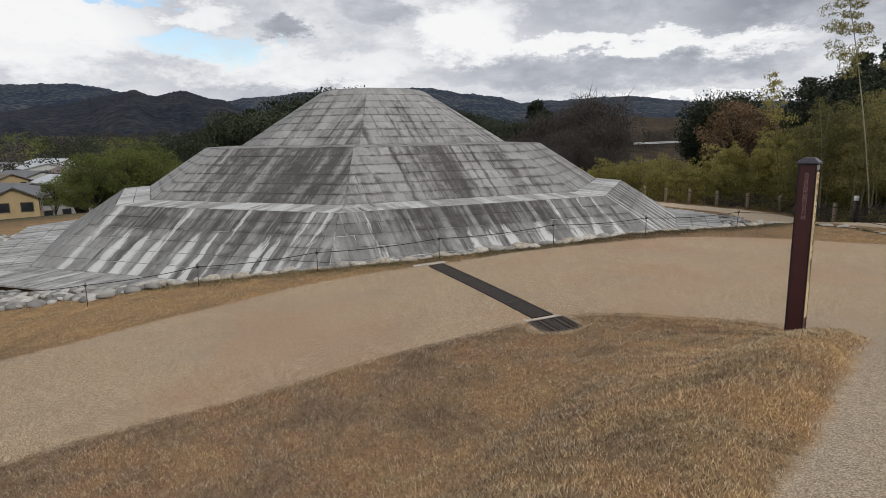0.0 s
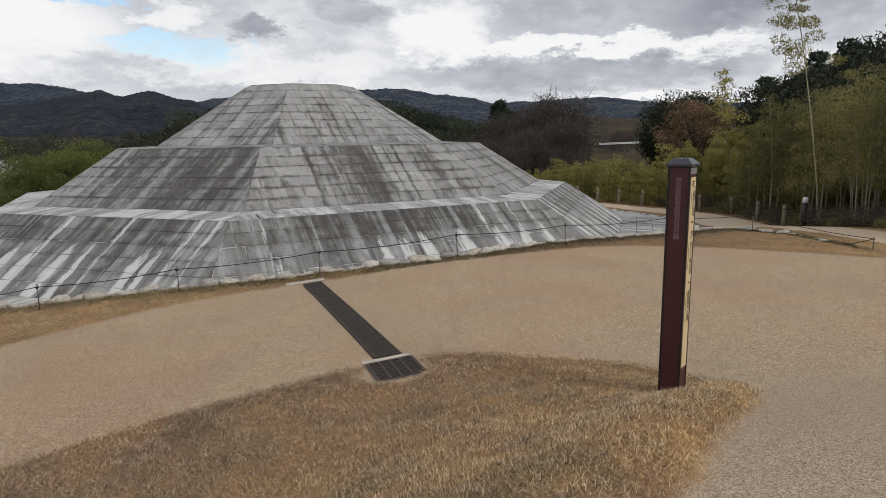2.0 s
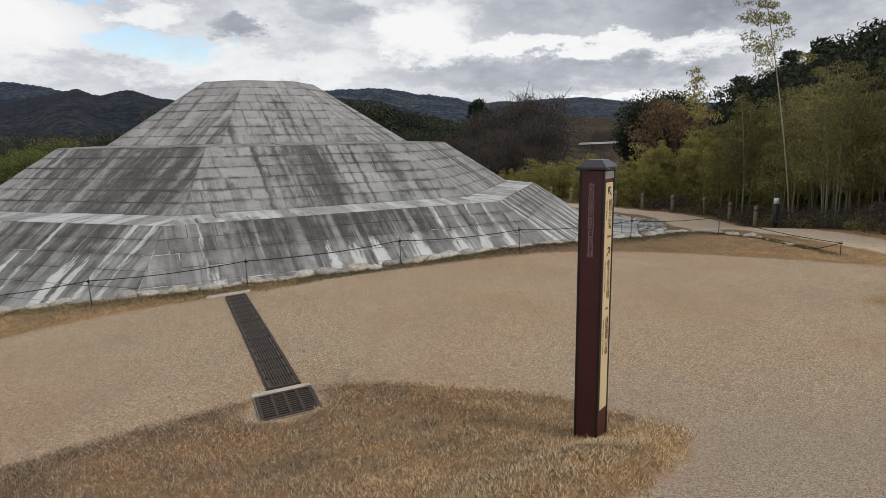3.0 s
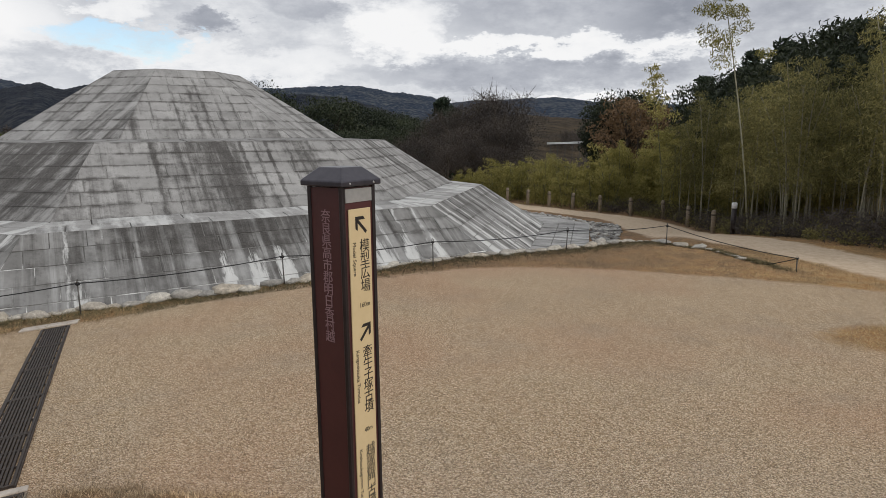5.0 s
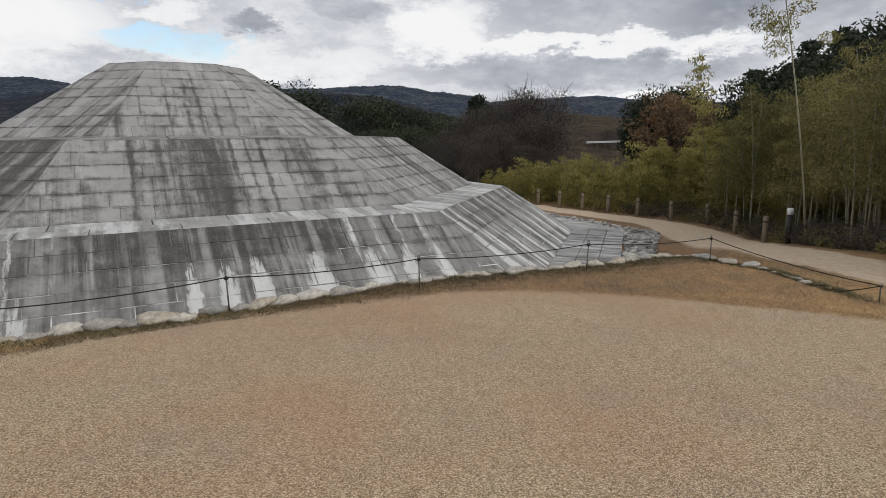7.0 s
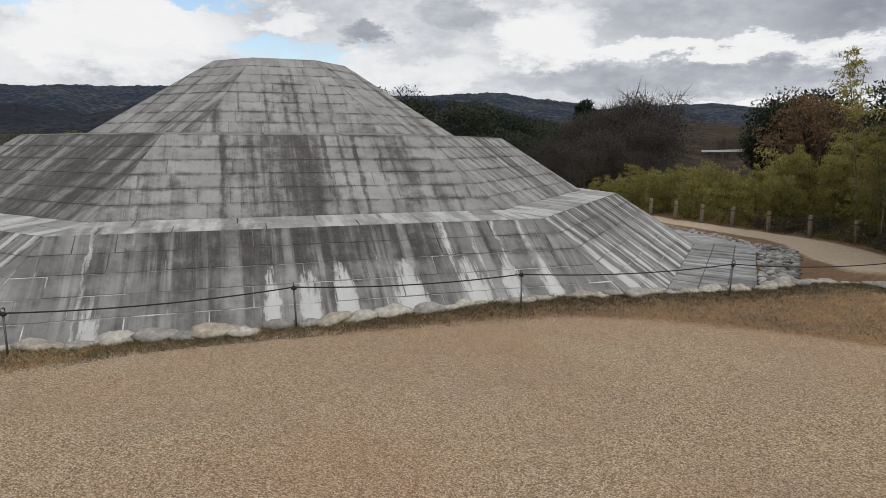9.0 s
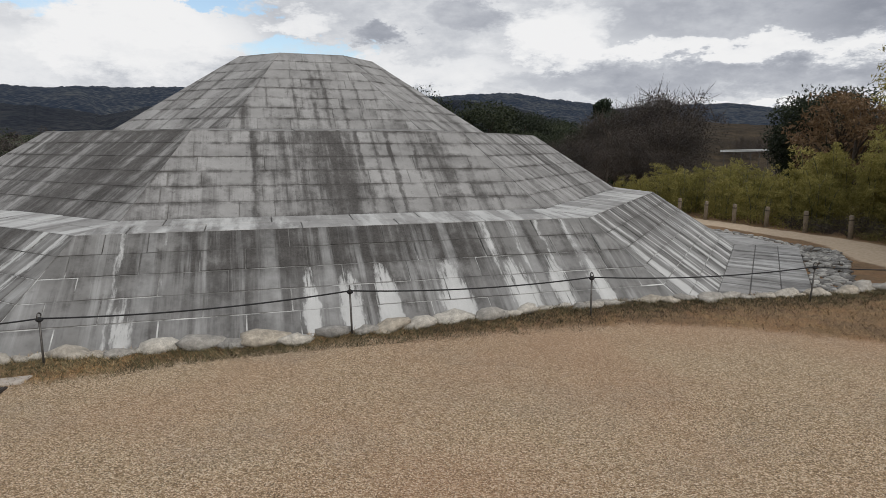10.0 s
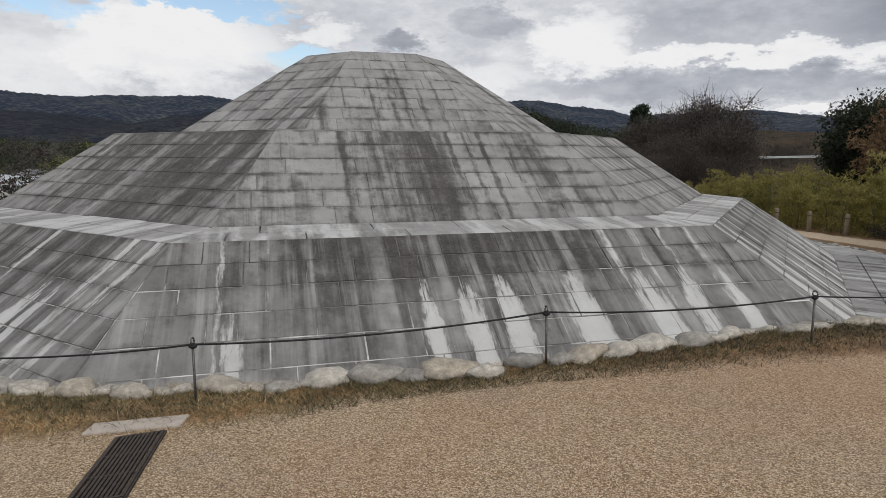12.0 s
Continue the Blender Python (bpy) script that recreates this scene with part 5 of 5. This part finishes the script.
PALE_CULM = speckled("pale_culm", (0.22, 0.21, 0.14), (0.36, 0.34, 0.24), 8, 0.6)
GREY_CULM = speckled("grey_culm", (0.14, 0.13, 0.095), (0.27, 0.25, 0.18), 8, 0.7)
near_b = [bamboo("bamboo", "dense yellow-green bamboo behind the walk", "bamboo", 4.6, 100 + i, 4, 7000, 0.064, 0.10, 1.2) for i in range(3)]
dim_b = [bamboo("bamboo", "tall bamboo with shade-coloured leaves and bare grey culms", "dim_bamboo", 6.3, 120 + i, 3, 7000, 0.056, 0.34, 1.35, None, GREY_CULM) for i in range(3)]
low_b = [bamboo("bamboo", "low arching yellow-green bamboo thicket", "bamboo", 2.6, 140 + i, 5, 4400, 0.068, 0.02, 0.95) for i in range(3)]
places = []
for y in np.arange(29.5, 39.5, 0.95):
    for off in (1.2, 2.5, 3.9):
        places.append((fence_x(y) + off + rnd.uniform(-.5, .5), y + rnd.uniform(-.5, .5), (0.80 + 0.10 * off / 1.2) * (1 - 0.035 * (y - 29.5))))
scatter(low_b, places, rnd)
places = []
for y in np.arange(24.0, 33.0, 1.05):
    for off in (1.7, 3.2, 4.9, 6.8):
        places.append((fence_x(y) + off + rnd.uniform(-.5, .5) + max(0, y - 27) * 0.55, y + rnd.uniform(-.5, .5), 0.74 + 0.05 * off))
scatter(near_b, places, rnd)
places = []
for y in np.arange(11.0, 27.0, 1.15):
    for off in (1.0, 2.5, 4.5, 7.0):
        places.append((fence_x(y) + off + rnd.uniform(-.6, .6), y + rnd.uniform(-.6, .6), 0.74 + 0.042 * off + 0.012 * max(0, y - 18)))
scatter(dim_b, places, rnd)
tall = bamboo("tall_bamboo", "single tall feathery bamboo leaning above the grove", "bamboo", 9.3, 161, 1, 5200, 0.055, 0.56, 1.45, (-0.95, 0.6), PALE_CULM)
tall.matrix_basis = pose(13.95, 20.0, gz(13.95, 20.0))
tall2 = bamboo("tall_bamboo", "slender bamboo plume above the grove", "bamboo", 6.5, 165, 1, 1200, 0.08, 0.62, 1.3, (-0.6, 0.2))
tall2.matrix_basis = pose(14.9, 27.2, gz(14.9, 27.2))



def undergrowth():
    """Brown scrub and low leaves in shade-coloured green at the foot of the grove."""
    rng = np.random.RandomState(31)
    for leaf, label, count in (("bare", "brown dry scrub at the foot of the bamboo", 420), ("dim_bamboo", "low leaves in shade-coloured green at the foot of the bamboo", 260)):
        y = rng.uniform(10.5, 30, count)
        x = np.array([fence_x(v) for v in y]) + 0.1 + rng.exponential(1.7, count)
        h = rng.uniform(0.15, 0.55, count) * (1.4 if leaf == "bare" else 1.0)
        cen = np.stack([x, y, ground_height(x, y) + h * 0.5], 1)
        rad = np.stack([h * 0.9, h * 0.9, h * 0.6], 1)
        ob = leaves_part("undergrowth", leaf_cloud(rng, cen, rad, count * 170, 0.038, 0.22, 0.1), LEAF[leaf], None)
        tagged(ob, label, "undergrowth", kind="stuff")


undergrowth()

# trees beyond
cedars = [tree("cedar", "dark green conifer standing above the wood", "cedar", 9.0, 2.9, 200 + i, 46, 5200, 0.17, True) for i in range(2)]
oaks = [tree("evergreen_tree", "dark evergreen broadleaf tree beyond the mound", "oak", 6.5, 3.2, 210 + i, 34, 9000, 0.115) for i in range(3)]
bares = [tree("winter_tree", "brown leafless winter tree beyond the mound", "bare", 6.5, 3.2, 220 + i, 34, 8000, 0.07, sparse=True) for i in range(3)]
rusts = [tree("rusty_tree", "tree with withered rust-brown leaves", "rust", 5.6, 2.1, 230 + i, 24, 3200, 0.11) for i in range(2)]
groves = [tree("bamboo_clump", "yellow-green bamboo clump at the valley rim", "grove", 7.5, 3.0, 240 + i, 40, 6500, 0.13) for i in range(3)]

# place by bearing and distance from the start of the walk, with the height of the top
def put(protos, rows, rnd, tall):
    places = []
    for b, d, e in rows:
        x, y = polar((0, 0), b, d)
        top = 1.9 + d * tan(radians(e))
        s = max(0.35, (top - gz(x, y)) / tall)
        places.append((x, y, s))
    scatter(protos, places, rnd, 0.97, 1.03)


put(cedars, [(8.2, 75, 3.9), (-17.2, 150, 3.4), (9.6, 80, 2.9), (-13.5, 160, 3.6), (-19.8, 150, 2.2), (33, 46, 6.2), (36, 48, 7.2), (40, 44, 7.9), (43, 42, 8.2), (30, 52, 4.6), (46, 40, 8.0), (24.0, 60, 3.5), (23.0, 62, 3.2)], rnd, 9.6)
rows = [(b + rnd.uniform(-.5, .5), rnd.uniform(95, 150), e + rnd.uniform(-.5, .2)) for b, e in
        [(-23.5, -0.3), (-22.3, 0.7), (-21, 1.2), (-20, 1.7), (-19, 2.1), (-18, 2.4), (-17, 2.6), (-16, 2.8), (-15, 3.1), (-14, 3.3), (-13, 3.6), (-12, 3.8), (-11, 4.0), (-10, 4.0), (-8.5, 3.9), (-2.0, 3.9), (-0.5, 3.4), (0.8, 3.0), (2.0, 2.6), (3.0, 1.9), (4.2, 1.7), (5.2, 1.4), (6.5, 1.2), (7.5, 1.6), (10.8, 1.6)]]
rows += [(-22 + i * 1.3, rnd.uniform(75, 95), -1.0 + i * 0.10 + rnd.uniform(-.4, .4)) for i in range(22)]
rows += [(23.8, 62, 2.8), (23.4, 60, 2.2), (24.6, 58, 3.2), (31.5, 46, 4.2), (33, 42, 4.6), (34.5, 40, 5.4), (36.5, 40, 5.6), (38, 38, 6.0), (39.5, 38, 6.2), (41, 36, 6.6), (42.5, 36, 6.8), (44, 34, 7.0), (46, 34, 7.0), (35.5, 36, 4.4), (37.5, 34, 4.8), (40, 33, 5.2), (43, 32, 5.6)]
put(oaks, rows, rnd, 6.9)
put(bares, [(9.2, 58, 1.6), (10.4, 56, 2.1), (11.6, 57, 2.6), (12.8, 58, 3.0), (14.0, 56, 3.1), (14.2, 60, 3.3), (13.4, 50, 1.5), (11.0, 48, 0.9), (9.6, 50, 0.2), (14.8, 50, 0.9), (7.0, 60, 0.2), (8.2, 52, 0.0), (12.3, 47, -0.4), (10.2, 46, -0.6), (13.8, 46, -0.8), (17.8, 150, 0.6), (19.4, 160, 0.7), (5.4, 64, -0.3)], rnd, 6.9)
put(rusts, [(24.9, 42, 2.9), (25.9, 40, 2.6), (24.4, 56, 1.4)], rnd, 5.9)
rows = [(b + rnd.uniform(-.5, .5), 62 + rnd.uniform(-6, 10), e + rnd.uniform(-.5, .3)) for b, e in
        [(-32.3, -2.6), (-31.2, -1.8), (-30.2, -1.4), (-29.2, -0.9), (-28.2, -0.6), (-27.2, -0.2), (-26.3, 0.0), (-25.4, -0.2), (-24.5, -0.6), (-23.6, -1.0), (-22.6, -1.4), (-30.5, -3.5), (-28.5, -3.0), (-26.5, -3.0), (-24.5, -3.2), (-22.6, -3.2)]]
put(groves, rows, rnd, 7.9)

# ---------------------------------------------------------------- fence, bollard, far rail
WOOD = speckled("grey_wood", (0.16, 0.13, 0.095), (0.30, 0.25, 0.19), 14, 0.85)


def fence_posts():
    proto = thing("fence_post", "weathered round wooden fence post beside the walk", "fence post", group="posts along the walk")
    bm = bmesh.new()
    tube(bm, [(0, 0, -0.2), (0, 0, 0.70), (0, 0, 0.735), (0, 0, 0.75)], [0.075, 0.072, 0.066, 0.045], 10)
    part("shaft", bm, WOOD, proto)
    bm = bmesh.new()
    tube(bm, [(0, 0, 0.585), (0, 0, 0.625)], 0.0775, 10)
    part("groove_band", bm, speckled("dark_wood", (0.05, 0.04, 0.03), (0.09, 0.075, 0.055), 20), proto, "dark band round the post")
    r2 = random.Random(3)
    for i, (x, y) in enumerate(FENCE_LINE[1:]):
        m = pose(x, y, gz(x, y), r2.uniform(-2, 2), r2.uniform(-2, 2), r2.uniform(0, 360))
        if i == 0:
            proto.matrix_basis = m
        else:
            copy_thing(proto, m)


fence_posts()
lamp_at = (13.93, 20.75)
b = thing("bollard_light", "dark bollard light with a white head by the walk", "bollard light", pose(*lamp_at, gz(*lamp_at)))
bm = bmesh.new()
tube(bm, [(0, 0, -0.1), (0, 0, 0.80)], 0.07, 12)
part("column", bm, FRAME, b)
bm = bmesh.new()
tube(bm, [(0, 0, 0.80), (0, 0, 0.95), (0, 0, 0.97)], [0.078, 0.078, 0.06], 12)
part("head", bm, speckled("white_plastic", (0.72, 0.73, 0.74), (0.82, 0.82, 0.82), 10, 0.4), b, "white lamp head")
DARK_STEEL = speckled("rail_post_steel", (0.035, 0.033, 0.03), (0.06, 0.056, 0.05), 3, 0.6)
PALE = speckled("pale_steel", (0.50, 0.52, 0.52), (0.62, 0.63, 0.62), 3, 0.5)
g = thing("guard_rail", "long pale steel guard rail on the road beyond", "guard rail")
(ax, ay), (bx, by) = polar((0, 0), 16.9, 110), polar((0, 0), 26.5, 114)
za, zb = 0.80, 1.25
bm = bmesh.new()
run = Vector((bx - ax, by - ay, zb - za))
for z0, z1 in ((-0.15, -0.02), (0.02, 0.15)):
    box(bm, 0, -0.03, z0, 1, 0.03, z1, Matrix(((run.x, 0, 0, ax), (run.y, 1, 0, ay), (run.z, 0, 1, za), (0, 0, 0, 1))))
part("beam", bm, PALE, g)
for i in range(16):
    t = (i + 0.5) / 16
    x, y, z = ax + (bx - ax) * t, ay + (by - ay) * t + 0.09, za + (zb - za) * t
    bm = bmesh.new()
    tube(bm, [(x, y, gz(x, y) - 0.3), (x, y, z + 0.12)], 0.05, 6)
    part("post", bm, DARK_STEEL, g)

# ---------------------------------------------------------------- houses in the valley
WALLS = [speckled("ochre_render", (0.34, 0.25, 0.13), (0.42, 0.32, 0.18), 0.8), speckled("white_render", (0.42, 0.42, 0.40), (0.55, 0.54, 0.51), 0.8), speckled("grey_render", (0.22, 0.21, 0.20), (0.30, 0.29, 0.27), 0.8)]
ROOFS = [speckled("grey_tiles", (0.09, 0.09, 0.095), (0.15, 0.15, 0.155), 1.2, 0.6), speckled("pale_roof", (0.38, 0.40, 0.42), (0.48, 0.50, 0.52), 0.6, 0.5), speckled("brown_tiles", (0.10, 0.075, 0.06), (0.16, 0.12, 0.10), 1.2, 0.6)]
DARK_GLASS = speckled("window_glass", (0.015, 0.017, 0.02), (0.03, 0.032, 0.036), 1, 0.15, 0.0, 0.5)
TRIM = speckled("dark_trim", (0.06, 0.045, 0.035), (0.10, 0.08, 0.06), 4)


def house(label, b, d, deg, w, l, h, wall, roof, rise=1.6, windows=2, storeys=2):
    x, y = polar((0, 0), b, d)
    t = thing("house", label, "house", pose(x, y, gz(x, y) - 0.3, 0, 0, deg), "houses in the valley")
    bm = bmesh.new()
    box(bm, -w / 2, -l / 2, 0, w / 2, l / 2, h)
    v = [bm.verts.new(p) for p in ((-w / 2, -l / 2, h), (w / 2, -l / 2, h), (0, -l / 2, h + rise), (-w / 2, l / 2, h), (w / 2, l / 2, h), (0, l / 2, h + rise))]
    bm.faces.new((v[0], v[1], v[2])), bm.faces.new((v[4], v[3], v[5]))
    part("wall", bm, wall, t)
    bm = bmesh.new()
    o, k = 0.55, 0.18
    for s in (-1, 1):
        m = [(0, h + rise + 0.05), (s * (w / 2 + o), h - rise * o / (w / 2) + 0.05)]
        pts = [(m[0][0], m[0][1]), (m[1][0], m[1][1]), (m[1][0], m[1][1] + k), (m[0][0], m[0][1] + k)]
        f0, f1 = [bm.verts.new((p, -l / 2 - o, q)) for p, q in pts], [bm.verts.new((p, l / 2 + o, q)) for p, q in pts]
        for i in range(4):
            bm.faces.new((f0[i], f0[(i + 1) % 4], f1[(i + 1) % 4], f1[i]))
        bm.faces.new(f0[::-1]), bm.faces.new(f1)
    bmesh.ops.recalc_face_normals(bm, faces=bm.faces)
    part("roof", bm, roof, t)
    for f in range(storeys):
        for i in range(windows):
            cx = -w / 2 + w * (i + 0.5) / windows
            z = 0.9 + f * (h / storeys)
            win = thing("window", "", "")
            win.parent = t
            bm = bmesh.new()
            box(bm, cx - 0.75, -l / 2 - 0.06, z, cx + 0.75, -l / 2 + 0.05, z + 1.3)
            part("frame", bm, TRIM, win)
            bm = bmesh.new()
            box(bm, cx - 0.65, -l / 2 - 0.08, z + 0.1, cx + 0.65, -l / 2 - 0.062, z + 1.2)
            part("pane", bm, DARK_GLASS, win)
            cy = -l / 2 + l * (i + 0.5) / windows
            bm = bmesh.new()
            box(bm, w / 2 - 0.05, cy - 0.7, z, w / 2 + 0.06, cy + 0.7, z + 1.2)
            part("window_pane", bm, DARK_GLASS, t)
    return t


house("two-storey ochre house with grey gabled roof in the valley", -34.9, 104, 30, 5.4, 7.0, 5.6, WALLS[0], ROOFS[0], 1.3, 2)
for i, (b, d, deg, w, l, h, wi, ro) in enumerate([(-33.4, 130, 60, 9, 16, 4.2, 2, 0), (-35.6, 140, 70, 10, 14, 4.5, 1, 0), (-31.6, 165, 50, 8, 18, 4.5, 1, 1), (-34.2, 190, 65, 9, 14, 5, 1, 0), (-33.0, 230, 40, 12, 22, 6, 1, 1),
                                           (-36.4, 175, 75, 9, 12, 5, 0, 2), (-31.0, 210, 65, 9, 12, 5, 1, 2), (-35.4, 250, 60, 10, 16, 6, 1, 0), (-32.2, 290, 60, 12, 24, 6, 1, 1), (-38.0, 150, 70, 9, 14, 5, 1, 0), (-40.5, 170, 60, 9, 14, 5, 1, 1), (-43.0, 190, 60, 10, 20, 5, 1, 1), (-41.5, 240, 60, 10, 18, 5, 1, 0)]):
    house("grey-roofed house among others in the valley" if ro == 0 else "pale-roofed low building in the valley" if ro == 1 else "brown-roofed house in the valley", b, d, deg, w, l, h, WALLS[wi], ROOFS[ro], 1.5, 3)


# ---- woods and hedges far down the valley
def far_woods():
    rng = np.random.RandomState(77)
    sets = {"oak": [], "bare": [], "grove": []}
    for i in range(330):
        b, d = rng.uniform(-48, -14), rng.uniform(150, 560)
        if -37 < b < -29.5 and d < 190:
            continue
        x, y = polar((0, 0), b, d)
        h = rng.uniform(5, 10) * (1 + d / 900)
        z = gz(x, y)
        kind = rng.choice(["oak", "oak", "bare", "bare", "grove"])
        n = 5
        c = np.stack([x + rng.normal(0, h * 0.25, n), y + rng.normal(0, h * 0.25, n), z + h * rng.uniform(0.25, 0.85, n)], 1)
        r = np.repeat((h * rng.uniform(0.22, 0.36, n))[:, None], 3, 1)
        sets[kind].append(leaf_cloud(rng, c, r, 320, 0.22 + d * 0.0006, 0.6, 0.0))
    for kind, label in (("oak", "dark evergreen woods down in the valley"), ("bare", "brown winter woods down in the valley"), ("grove", "olive bamboo woods down in the valley")):
        co = np.concatenate(sets[kind])
        ob = leaves_part("far_woods", co, LEAF[kind], None)
        tagged(ob, label, "woods", kind="stuff")


far_woods()
